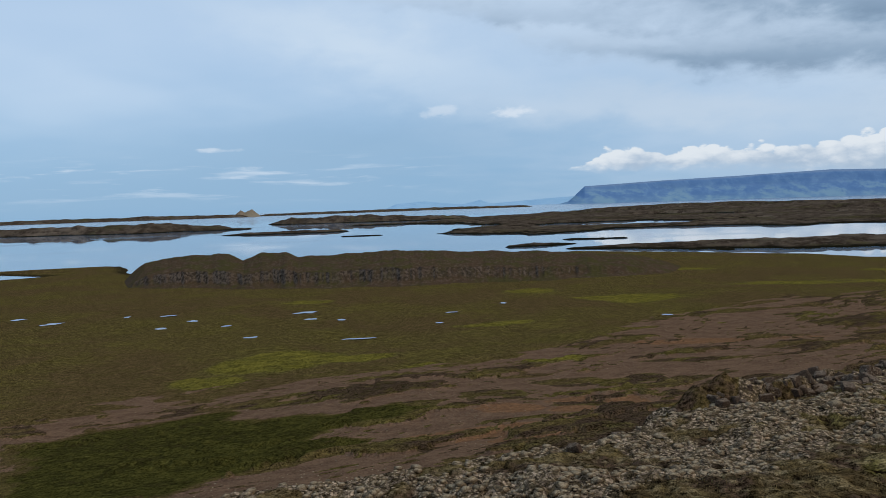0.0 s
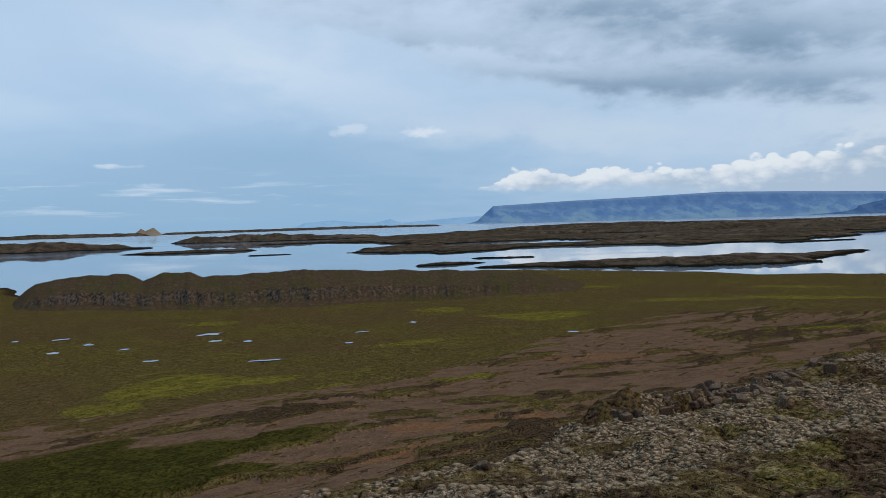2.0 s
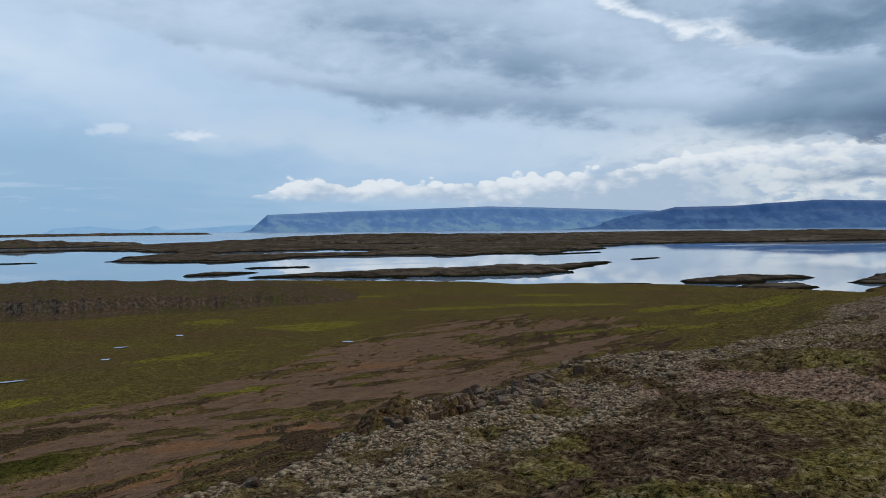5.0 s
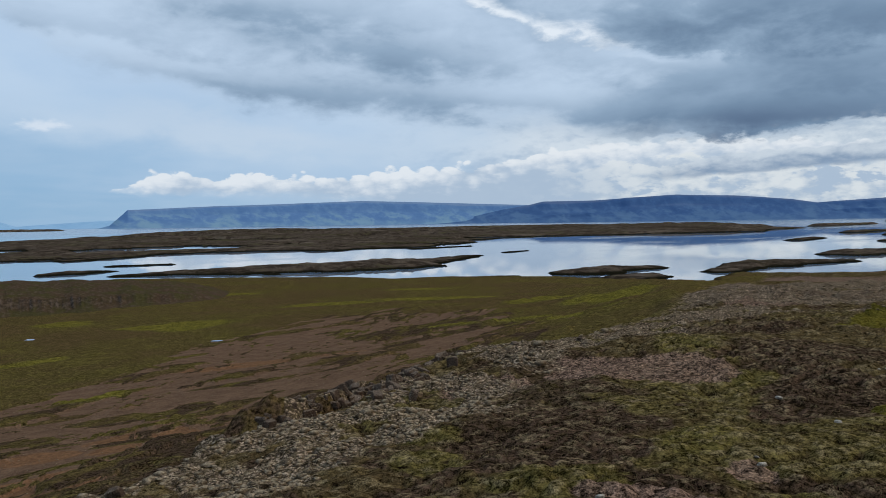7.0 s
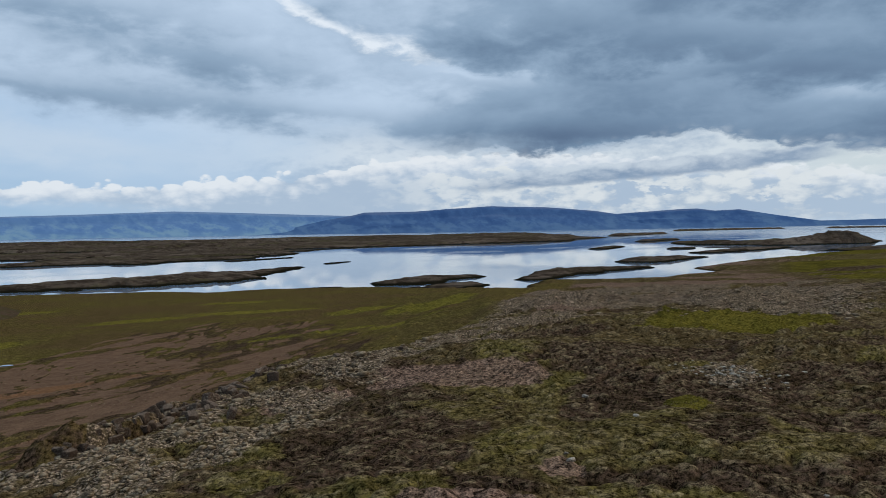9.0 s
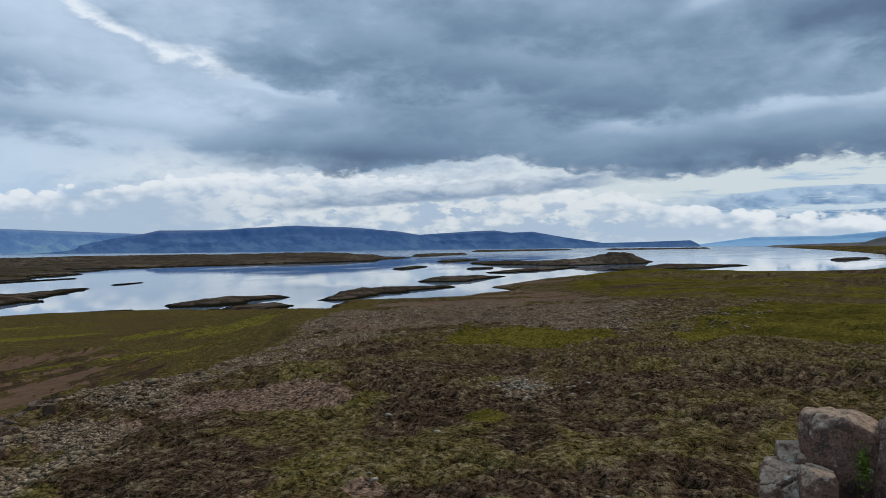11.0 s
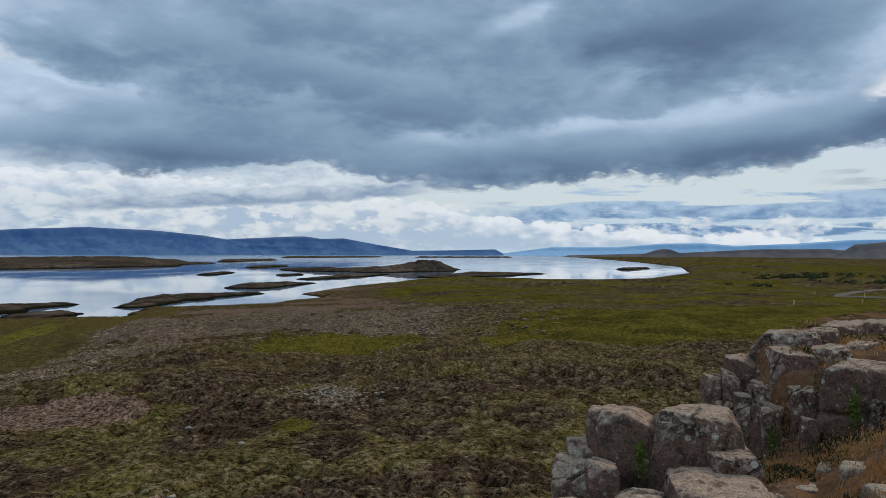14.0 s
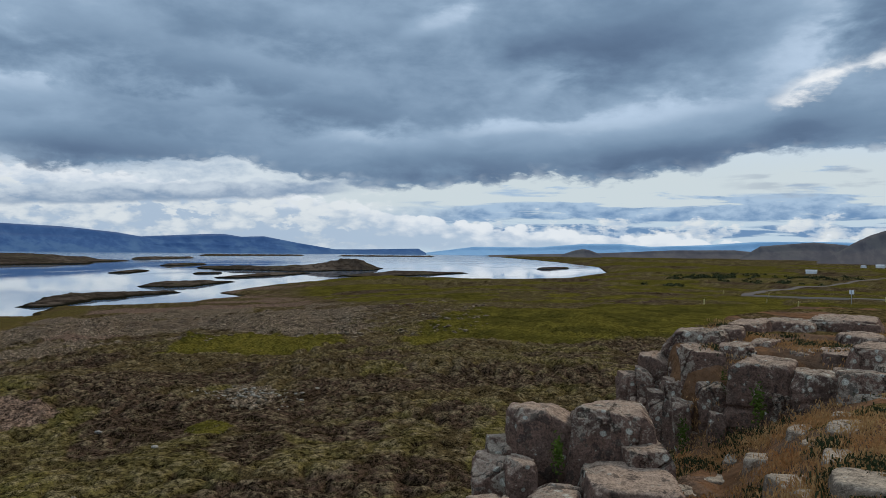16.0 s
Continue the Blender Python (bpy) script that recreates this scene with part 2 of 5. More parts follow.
def fbm(x, y, seed=0, octaves=4, gain=0.5):
    total, amp, norm = 0.0, 1.0, 0.0
    for i in range(octaves):
        total = total + amp * vnoise(x * 2 ** i, y * 2 ** i, seed + i * 17)
        norm += amp
        amp *= gain
    return total / norm


def step(a, b, x):
    k = np.clip((x - a) / (b - a), 0, 1)
    return k * k * (3 - 2 * k)


COAST = [(-4600, -300), (-900, 60), (-300, 175), (-131, 223), (-120, 231), (-142, 242), (-185, 246), (-160, 258), (-135, 263), (-114, 268), (-100, 240), (-82, 214), (-66, 210), (-40, 222), (-15, 232), (16, 252), (46, 270), (76, 250),
         (110, 225), (116, 207), (134, 202), (159, 177), (162, 146), (170, 134), (193, 145), (206, 151), (217, 140), (230, 126),
         (257, 127), (280, 127), (296, 143), (360, 150), (476, 146), (515, 120), (487, 81), (468, 45), (489, 17), (566, 0),
         (734, -34), (1032, -37), (1392, 8), (1850, 78), (3800, 430), (4700, 420), (4700, -4600), (-4600, -4600)]
BIGLAND = [(-21, 470), (49, 426), (104, 458), (160, 464), (193, 428), (252, 436), (346, 489), (439, 591), (579, 599), (651, 536), (739, 526),
           (988, 628), (1120, 780), (1270, 900), (1120, 960), (900, 1050), (640, 1150), (430, 1260), (240, 1180), (40, 1000), (-30, 760), (60, 600)]


def inside_distance(x, y, poly):
    """Distance to a closed outline, positive inside."""
    best = np.full(np.shape(x), 1e18)
    odd = np.zeros(np.shape(x), bool)
    for (ax, ay), (bx, by) in zip(poly, poly[1:] + poly[:1]):
        ex, ey = bx - ax, by - ay
        k = np.clip(((x - ax) * ex + (y - ay) * ey) / (ex * ex + ey * ey), 0, 1)
        best = np.minimum(best, (x - ax - k * ex) ** 2 + (y - ay - k * ey) ** 2)
        cross = ((ay > y) != (by > y)) & (x < ex * (y - ay) / (ey if ey else 1e-9) + ax)
        odd ^= cross
    return np.where(odd, 1, -1) * np.sqrt(best)


def rim_side(x, y):
    """Metres from the rocky rim of the upper terrace: positive on the terrace, negative down the slope."""
    wob = 2.2 * (fbm(x / 9, y / 9, 41, 3) - 0.5) + 6 * (fbm(x / 45, y / 45, 43, 2) - 0.5) * step(15, 60, np.hypot(x, y))
    u = (x + 0.6) * 0.84 + (y - 11.0) * 0.54
    return (x + 0.6) * 0.54 - (y - 11.0) * 0.84 + wob + np.interp(u, [-2, 2, 5, 18, 26, 35], [3.2, 2.6, 1.6, 1.3, -1.2, -2.6])


def knoll(x, y, a=-0.35, b=0.25):
    """The rock knoll on which the path stands, 1 on its top."""
    px, py = np.asarray(x, float), np.asarray(y, float)
    return step(a, b, inside_distance(px, py, KNOLL) + 0.5 * (fbm(px / 1.3, py / 1.3, 61, 2) - 0.5))


KNOLL = [(-6, -8), (-5, 0.9), (-1.5, 1.0), (2.5, -0.3), (5.5, -0.75), (7.3, -0.9), (8.6, -1.1), (9.8, -1.4), (11.2, -1.7), (12.2, -1.9), (13.0, -1.8), (13.8, -1.7),
         (14.8, -2.0), (16.5, -2.5), (20, -4.0), (24, -6.5), (24, -12), (10, -14), (-4, -12)]


def knoll_top(x, y, r):
    """The trodden top of the knoll: it dips towards the foot of the rock wall and stands level again behind it."""
    az = np.degrees(np.arctan2(x, y))
    dip = np.interp(az, [30, 85, 95, 99, 101, 102.6, 105, 108, 110.5, 116], [0, 0.6, 0.75, 1.0, 1.05, 0.83, 0.49, 0.15, 0.0, 0.0]) * np.minimum(r / 9, 1)
    back = step(11.9, 13.4, r) * step(30, 85, az)
    return 16.2 - 0.015 * r * (1 - step(30, 85, az)) - dip * (1 - back) + 0.32 * back + 0.16 * (fbm(x / 0.8, y / 0.8, 71, 4) - 0.5)


def mounds(x, y, seed=0):
    """Hummocks: 1 on a hump's top, 0 in the furrows between."""
    ix, iy = np.floor(x), np.floor(y)
    best = np.full(np.shape(x), 9.0)
    for i in (-1, 0, 1):
        for j in (-1, 0, 1):
            cx, cy = ix + i, iy + j
            px, py = cx + 0.15 + 0.7 * lattice(cx, cy, seed), cy + 0.15 + 0.7 * lattice(cx, cy, seed + 5)
            best = np.minimum(best, (x - px) ** 2 + (y - py) ** 2)
    return np.clip(1 - best * 1.35, 0, 1)


def polar(az, r):
    return r * math.sin(math.radians(az)), r * math.cos(math.radians(az))


def patch(x, y, az, r, across, along, edge=0.35, seed=0):
    """A soft-edged oval patch, its axes across and along the line from the knoll."""
    cx, cy = polar(az, r)
    a = math.radians(az)
    out = np.zeros(np.shape(x))
    reach = 2.0 * max(across, along)
    near = (np.abs(x - cx) < reach) & (np.abs(y - cy) < reach)
    if near.any():
        dx, dy = x[near] - cx, y[near] - cy
        u, v = dx * math.cos(a) - dy * math.sin(a), dx * math.sin(a) + dy * math.cos(a)
        wob = 0.9 * (fbm(u / across * 1.3 + seed, v / along * 1.3, 200 + seed, 4) - 0.5)
        out[near] = step(1 + edge, 1 - edge, np.hypot(u / across, v / along) + wob)
    return out


def humps(x, y):
    wx, wy = x + 0.5 * (fbm(x / 0.9, y / 0.9, 91, 2) - 0.5), y + 0.5 * (fbm(x / 0.9, y / 0.9, 92, 2) - 0.5)
    return 0.68 * mounds(wx / 0.55, wy / 0.50, 23) ** 0.8 + 0.32 * mounds(wx / 0.27 + 3, wy / 0.27, 27)


def land_base(x, y):
    """Height of the ground without its pools."""
    r = np.hypot(x, y)
    d = inside_distance(x, y, COAST) + 5 * (fbm(x / 25, y / 25, 5, 3) - 0.5) * step(40, 160, r)
    s = rim_side(x, y)
    fall = 0.031 + 0.032 * step(0.05, 0.55, y / np.maximum(r, 1))
    upper = 13.7 - fall * np.maximum(r - 28, 0)
    upper = np.maximum(upper, 2.6 + 2.5 * fbm(x / 140, y / 140, 12, 3)) - 0.03 * np.clip(-x * 0.3, 0, 30)
    upper = upper - 0.75 * step(9, 0.5, s) * step(70, 35, r)
    low = 2.4 + 9.0 * np.exp(np.minimum(s, 0) / 26)
    z = low + (upper - low) * np.where(s > 0, 1, step(-1.6, 0.2, s))
    z = np.minimum(z, upper + 0.4)
    z = z * (1 - np.exp(-np.maximum(d, 0) / 38)) + 0.25 * step(0, 5, d)
    z = z + (fbm(x / 30, y / 30, 3, 4) - 0.5) * 1.6 * step(12, 50, r) * step(0, 40, d)
    on = step(-2, 3, s)
    hump = humps(x, y)
    z = z + on * step(110, 45, r) * (0.24 * (hump - 0.5) * (0.45 + 0.9 * step(0.3, 0.65, fbm(x / 4, y / 4, 24, 3))) * (1 + step(14, 40, r)) + 0.30 * (fbm(x / 1.5, y / 1.5, 26, 3) - 0.5) + 0.04 * (fbm(x / 0.3, y / 0.3, 25, 3) - 0.5))
    z = z + 0.5 * (fbm(x / 4, y / 4, 22, 3) - 0.5) * on
    along = x * 0.84 + y * 0.54 - 5.4
    z = z + 1.7 * step(-1.8, -2.8, s) * step(-7.0, -4.0, s) * step(7.5, 12, along) * step(24, 20, along) * (0.3 + 1.1 * fbm(x / 1.2, y / 1.2, 36, 4))
    z = z + 1.3 * (fbm(x / 11, y / 11, 28, 4) - 0.5) * on * step(35, 60, r) * step(220, 150, r) * step(5, 30, d)
    rough = step(-1, -6, s) * step(-60, -30, s)
    z = z + rough * (0.10 * (fbm(x / 1.4, y / 1.4, 33, 4) - 0.5) + 0.25 * step(0.575, 0.595, fbm((x * 0.97 + y * 0.24) / 6, (y * 0.97 - x * 0.24) / 3.4, 104, 6, 0.6)) * (0.4 + fbm(x / 0.8, y / 0.8, 35, 3)))
    crags = step(0.46, 0.62, fbm(x / 13, y / 13, 123, 4)) * on * step(36, 46, r) * step(170, 120, r) * step(0.1, 0.3, y / np.maximum(r, 1))
    z = z + crags * (0.3 + 1.1 * (fbm(x / 1.7, y / 1.7, 39, 4, 0.6) - 0.5))
    rock = step(7.0, 1.5, np.abs(s - 2.2)) * step(85, 40, r)
    z = z + rock * (0.1 + 0.4 * (fbm(x / 1.6, y / 1.6, 31, 4) - 0.5) + 0.07 * (mounds(x / 0.3, y / 0.3, 37) - 0.5) + 0.08 * (fbm(x / 0.16, y / 0.16, 38, 2) - 0.5))
    z = np.where(d > 0, z, np.maximum(-3.0, d * 0.12))
    z = z + 1.0 * knoll(x, y, -2.4, -0.2)
    top = knoll(x, y)
    return z + (knoll_top(x, y, r) - z) * top


POOLS = [
    (-64.3, 114.2, 1.36, 0.88, -0.51),
    (-56.0, 108.6, 1.81, 0.98, -0.48),
    (-47.6, 113.9, 1.09, 0.62, -0.4),
    (-45.9, 105.8, 1.36, 0.33, -0.41),
    (-41.1, 102.7, 1.14, 0.33, -0.38),
    (-37.7, 101.0, 1.11, 0.94, -0.36),
    (-41.2, 113.8, 1.52, 0.72, -0.35),
    (-35.5, 107.0, 0.83, 0.94, -0.32),
    (-29.4, 101.8, 1.41, 0.68, -0.28),
    (-28.7, 96.6, 0.89, 0.33, -0.29),
    (-23.5, 91.2, 1.04, 0.55, -0.25),
    (-20.7, 112.7, 2.03, 1.17, -0.18),
    (-18.8, 106.2, 1.12, 0.98, -0.18),
    (-14.3, 104.8, 0.78, 0.88, -0.14),
    (-10.0, 86.8, 2.58, 0.45, -0.11),
    (-0.8, 98.5, 0.58, 0.52, -0.01),
    (1.0, 107.0, 1.11, 0.45, 0.01),
    (8.8, 116.0, 0.69, 0.88, 0.08),
    (27.4, 93.8, 1.73, 0.68, 0.28),
]


def land(x, y):
    """Height of the ground, with shallow basins for the bog pools."""
    z = land_base(x, y)
    for px, py, w, h, turn in POOLS:
        near = (np.abs(x - px) < 9) & (np.abs(y - py) < 9)
        if near.any():
            zp = float(land_base(np.array([px]), np.array([py]))[0])
            c, q = math.cos(turn), math.sin(turn)
            u, v = (x[near] - px) * c - (y[near] - py) * q, (x[near] - px) * q + (y[near] - py) * c
            e = np.hypot(u / w, v / h)
            k = step(2.0, 1.25, e)
            z[near] = z[near] * (1 - k) + (zp - 0.18 * step(1.15, 0.8, e)) * k
    return z


# the bare slope between the rim and the bog
SLOPE = [(-24.3, 56.9), (-20.8, 58.9), (-15.7, 61.0), (-10.0, 63.2), (-3.4, 62.6), (3.4, 63.9), (8.7, 68.0), (15.4, 75.6), (23.6, 91.1), (35.7, 98.0), (48.8, 109.0), (60.3, 104.5), (60.4, 84.8), (56.9, 72.2), (46.5, 53.4), (40.3, 40.1), (20, 24), (8, 16), (0, 12), (-12, 8), (-40, 10)]

# patches, as azimuth, distance, half widths across and along: on the slope and the bog
TURF = [(3.0, 46.4, 2.4, 2.6), (9.1, 51.3, 2.5, 2.6), (14.9, 51.0, 3.6, 3.2), (8.7, 42.0, 1.6, 1.2), (-3.6, 43.3, 2.4, 2.6), (2.9, 38.2, 6.0, 0.5), (22.4, 65.5, 3.6, 1.3), (26.1, 63.8, 1.8, 1.5),
        (30.0, 71.4, 2.2, 5.0), (-7.9, 52.5, 7.0, 1.4), (-11.0, 55.5, 8.0, 0.9), (11.5, 35.0, 3.6, 2.0), (16.0, 33.0, 3.4, 2.4), (19.5, 31.0, 2.4, 2.2), (5.2, 55.0, 3.0, 0.9), (18.5, 60.0, 4.0, 1.0)]
RANK = [(-14.5, 42.9, 5.6, 4.4), (-6.0, 43.2, 3.6, 2.6), (-18.5, 50.0, 3.0, 3.0), (-13.0, 36.5, 4.0, 2.6), (-22.0, 45.0, 7.0, 7.0), (-24.0, 36.0, 6.0, 6.0)]
SWARD = [(-6.3, 72.2, 4.2, 2.6), (3.9, 93.8, 5.5, 2.4), (-1.5, 63.8, 2.7, 1.4), (7.2, 62.9, 4.2, 1.8), (-17.5, 66.8, 3.3, 4.2), (-12.6, 74.2, 6.5, 7.0), (20.0, 88.2, 3.4, 2.2), (24.0, 141.6, 12.0, 4.0),
         (33.0, 145.0, 16.0, 4.5), (13.7, 121.6, 9.0, 7.0), (6.5, 132.9, 5.9, 4.0), (27.3, 94.1, 3.9, 2.2), (33.7, 87.5, 3.3, 2.0), (38.6, 87.9, 4.1, 2.2), (-9.9, 126.8, 4.9, 3.0), (16.7, 174.4, 9.0, 4.0), (31.0, 172.0, 12.0, 4.0), (31.4, 45.0, 2.6, 5.0)]
SWARD += [(45.2, 100.0, 6.0, 10.0), (41.0, 118.0, 8.0, 6.0), (44.0, 80.0, 5.0, 3.0)]
RUST = [(11.4, 42.0, 2.7, 3.0), (4.6, 41.5, 2.0, 1.6), (1.2, 35.6, 4.6, 1.8), (7.1, 33.0, 3.0, 1.6), (20.0, 71.0, 8.0, 2.2)]
# on the terrace
HEATHER = [(44.0, 11.6, 1.8, 1.1), (37.0, 13.0, 1.4, 0.8), (40.1, 15.6, 2.1, 2.0), (46.0, 13.6, 0.6, 0.8), (62.6, 19.5, 2.2, 2.2), (60.7, 12.2, 1.0, 0.8), (59.7, 25.3, 3.3, 2.6), (66.7, 16.2, 0.8, 1.4), (75.9, 23.6, 2.6, 2.1), (78.8, 13.9, 1.3, 1.6),
           (67.9, 19.1, 1.3, 2.0), (54.6, 31.8, 2.5, 2.0), (48.0, 16.0, 0.8, 0.7), (57.3, 17.4, 0.7, 1.1), (72.9, 17.3, 1.2, 0.8), (82.1, 19.0, 0.9, 1.2), (69.0, 13.0, 1.6, 1.0), (29.0, 13.8, 0.6, 0.45)]
MOSSY = [(50.6, 14.4, 0.6, 1.0), (41.8, 11.9, 1.3, 0.9), (58.1, 11.9, 0.5, 0.4), (30.7, 15.5, 1.1, 0.6), (31.5, 13.5, 0.9, 0.8), (52.0, 14.9, 0.6, 1.0), (76.3, 26.8, 0.8, 1.5), (55.0, 20.9, 0.8, 1.2),
         (64.9, 22.9, 0.6, 0.5), (50.9, 26.8, 1.2, 3.0), (84.6, 16.6, 0.6, 2.2), (64.3, 12.0, 0.9, 0.4)]
STONY = [(46.5, 21.8, 2.6, 1.8), (35.9, 20.8, 1.4, 1.2), (50.0, 21.7, 1.5, 1.6), (55.0, 12.9, 0.4, 0.6), (47.7, 11.2, 1.0, 0.3), (55.3, 54.5, 2.9, 4.2)]
PALE = [(31.6, 19.0, 1.6, 1.8), (26.6, 15.3, 1.2, 1.6), (35.0, 22.4, 1.5, 1.4), (38.5, 30.0, 2.0, 4.0), (46.1, 35.0, 2.8, 4.0), (55.1, 46.7, 4.2, 4.4), (66.8, 21.9, 0.7, 1.7), (72.1, 50.6, 3.0, 7.0), (58.4, 56.5, 4.0, 5.0), (51.6, 43.1, 3.6, 5.0), (46, 52, 4.0, 6.0)]


def spots(x, y, table, seed):
    return np.maximum.reduce([patch(x, y, *p, 0.3, seed=seed + i) for i, p in enumerate(table)])


def cover(x, y):
    """What grows or lies where: nine shares from 0 to 1."""
    r, s = np.hypot(x, y), rim_side(x, y)
    u = x * 0.84 + y * 0.54
    north = y / np.maximum(r, 1)
    top = knoll(x, y)
    off = 1 - top
    terrace = step(-1, 2.0, s)
    below = 1 - terrace
    # bare earth with ragged turf islands, drawn out along the slope
    rag = fbm(u / 9, s / 2.6, 101, 5) - 0.5
    slope = below * step(-1.0, 1.0, inside_distance(x, y, SLOPE) + 16 * rag - 1.5)
    turf = spots(x + 3 * rag, y, TURF, 20) * step(0.30, 0.42, fbm(u / 2.4, s / 1.1, 103, 4))
    hx, hy = x * 0.97 + y * 0.24, y * 0.97 - x * 0.24
    turf = np.maximum(turf, step(0.575, 0.595, fbm(hx / 6, hy / 3.4, 104, 6, 0.6)))
    turf = np.maximum(turf, step(0.58, 0.60, fbm(hx / 19, hy / 9, 108, 6, 0.6)))
    turf = np.maximum(turf, step(0.76, 0.80, vnoise(u / 0.8, s / 0.45, 106)) * step(0.45, 0.55, fbm(u / 7, s / 4, 107, 3)))
    turf = np.maximum(turf, step(-6.5, -3.5, s + 3 * rag) * step(24, 20, u - 5.4))
    rank = spots(x, y, RANK, 50) * below
    turf = np.maximum(turf, rank)
    bare = slope * (1 - np.clip(turf, 0, 1))
    rust = spots(x, y, RUST, 80)
    # bog: olive with lime-green swards
    bog = below * (1 - slope)
    sward = spots(x, y, SWARD, 90) * below * (1 - bare)
    moss = np.maximum(sward, bog * step(0.55, 0.72, fbm(x / 17, y / 8, 111, 5)) * 0.45)
    ground_heath = slope * (1 - bare) * (1 - rank) * (0.35 + 0.45 * step(0.4, 0.55, fbm(u / 3, s / 1.5, 133, 4)))
    moss = np.maximum(moss, slope * (1 - bare) * step(0.52, 0.62, fbm(u / 5, s / 3, 117, 3)) * 0.5)
    # terrace near by: named patches over a ground mix
    near = step(46, 34, r) * terrace
    dark, light = spots(x, y, HEATHER, 30), spots(x, y, MOSSY, 45)
    heather = terrace * step(0.42, 0.62, 0.65 * fbm(x / 3.2, y / 3.2, 131, 4) + 0.35 * fbm(x / 0.8, y / 0.8, 132, 3)) * (1 - 0.6 * step(70, 130, r))
    heather = np.maximum(heather * (1 - 0.1 * near), dark * near)
    moss = np.maximum(moss, terrace * step(0.44, 0.60, fbm(x / 3.0, y / 3.0, 113, 5)) * 0.42)
    moss = np.maximum(moss, terrace * step(80, 130, r) * (1 - 0.8 * step(0.2, 0.4, north)) * step(0.42, 0.54, fbm(x / 26, y / 26, 115, 5)) * 0.6)
    moss = np.maximum(moss * (1 - 0.85 * dark * near), 0.9 * light * near)
    heather = np.maximum(heather, ground_heath)
    # pale plates of rock along the rim and in patches beyond
    rim = step(3.8, 1.8, np.abs(s - 1.7) + 3.5 * (fbm(x / 3, y / 3, 121, 3) - 0.5)) * step(60, 38, r)
    rock = np.maximum(rim, spots(x, y, PALE, 130) * terrace) * step(0.30, 0.46, fbm(x / 1.5, y / 1.5, 122, 4))
    far_rock = terrace * step(0.48, 0.58, fbm(x / 13, y / 13, 123, 4)) * step(32, 44, r) * step(190, 150, r) * step(0.15, 0.35, north)
    shelf = step(-1.4, -2.4, s) * step(-6.5, -4.5, s) * step(8, 11, u - 5.4) * step(23, 20, u - 5.4) * step(0.36, 0.50, fbm(x / 1.5, y / 1.5, 124, 3))
    rock = np.maximum(np.maximum(rock, far_rock), shelf)
    bare, heather = bare * (1 - shelf), heather * (1 - 0.7 * shelf)
    meadow = np.maximum.reduce([patch(x, y, 67.0, 40.5, 4.4, 9.0, 0.2, seed=1), patch(x, y, 84.6, 47, 5.6, 10, seed=5), patch(x, y, 90, 60, 9, 20, seed=6), patch(x, y, 64.2, 18.2, 0.6, 0.9, seed=7),
                                patch(x, y, 101, 85, 12, 26, seed=12), 0.62 * rank])
    gravel = np.maximum(spots(x, y, STONY, 60), terrace * step(60, 85, r) * step(0.2, 0.4, north) * step(0.40, 0.55, fbm(x / 18, y / 18, 143, 4)) * 0.8)
    gravel = np.maximum(gravel, top * 0.3)
    bare = np.maximum(bare, top * step(0.44, 0.56, fbm(x / 1.6, y / 1.1, 105, 4)))
    bare = np.maximum(bare, 0.9 * patch(x, y, 61.5, 60, 3.5, 4, seed=17))
    straw = np.maximum(top * step(0.40, 0.55, fbm(x / 1.3, y / 1.0, 151, 4)), terrace * step(0.5, 0.66, fbm(x / 4.5, y / 4.5, 153, 5)) * 0.9 * off)
    straw = np.maximum(straw, rust * bare)
    straw = straw * (0.6 + 0.8 * vnoise(x / 0.6, y / 0.6, 155)) * (1 - 0.85 * dark * near)
    # depth below the hump tops; the ground colour paints furrow shade from it
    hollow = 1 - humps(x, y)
    wide = terrace * step(70, 120, r) * (1 - step(0.25, 0.45, north))
    meadow = np.maximum(meadow, wide * step(0.54, 0.60, fbm(x / 45, y / 45, 119, 5)) * 0.45)
    straw = np.maximum(straw, wide * step(0.46, 0.56, fbm(x / 30, y / 30, 159, 5)) * 0.95)
    # broad bands of dry and green growth on the far moor
    turn, deep = np.arctan2(x, y) * 9, np.log(np.maximum(r, 1)) * 9
    meadow = np.maximum(meadow, wide * step(0.51, 0.55, fbm(turn, deep, 161, 5)) * 0.85)
    heather = np.maximum(heather, wide * step(0.50, 0.54, fbm(turn + 7, deep, 163, 5)) * 0.9)
    dry = 1 - meadow
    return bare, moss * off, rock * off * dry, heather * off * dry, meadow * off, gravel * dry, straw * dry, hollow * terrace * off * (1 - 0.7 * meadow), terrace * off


# ---- helpers of this scene ----
def nodes_of(name):
    m = bpy.data.materials.new(name)
    m.use_nodes = True
    return m, m.node_tree, m.node_tree.nodes["Principled BSDF"]


def grid_mesh(name, X, Y, Z, wrap=False):
    m, n = X.shape
    me = bpy.data.meshes.new(name)
    me.vertices.add(m * n)
    me.vertices.foreach_set("co", np.stack([X, Y, Z], -1).astype(np.float32).ravel())
    i, j = np.meshgrid(np.arange(m - 1), np.arange(n if wrap else n - 1), indexing="ij")
    jn = (j + 1) % n
    q = np.stack([i * n + j, i * n + jn, (i + 1) * n + jn, (i + 1) * n + j], -1).reshape(-1, 4)
    me.loops.add(q.size)
    me.loops.foreach_set("vertex_index", q.astype(np.int32).ravel())
    me.polygons.add(len(q))
    me.polygons.foreach_set("loop_start", (np.arange(len(q)) * 4).astype(np.int32))
    me.update(calc_edges=True)
    me.polygons.foreach_set("use_smooth", np.ones(len(q), bool))
    me.validate()
    return me


def put(name, me, mat, parent=None):
    ob = new(name, me)
    me.materials.append(mat)
    ob.parent = parent
    return ob

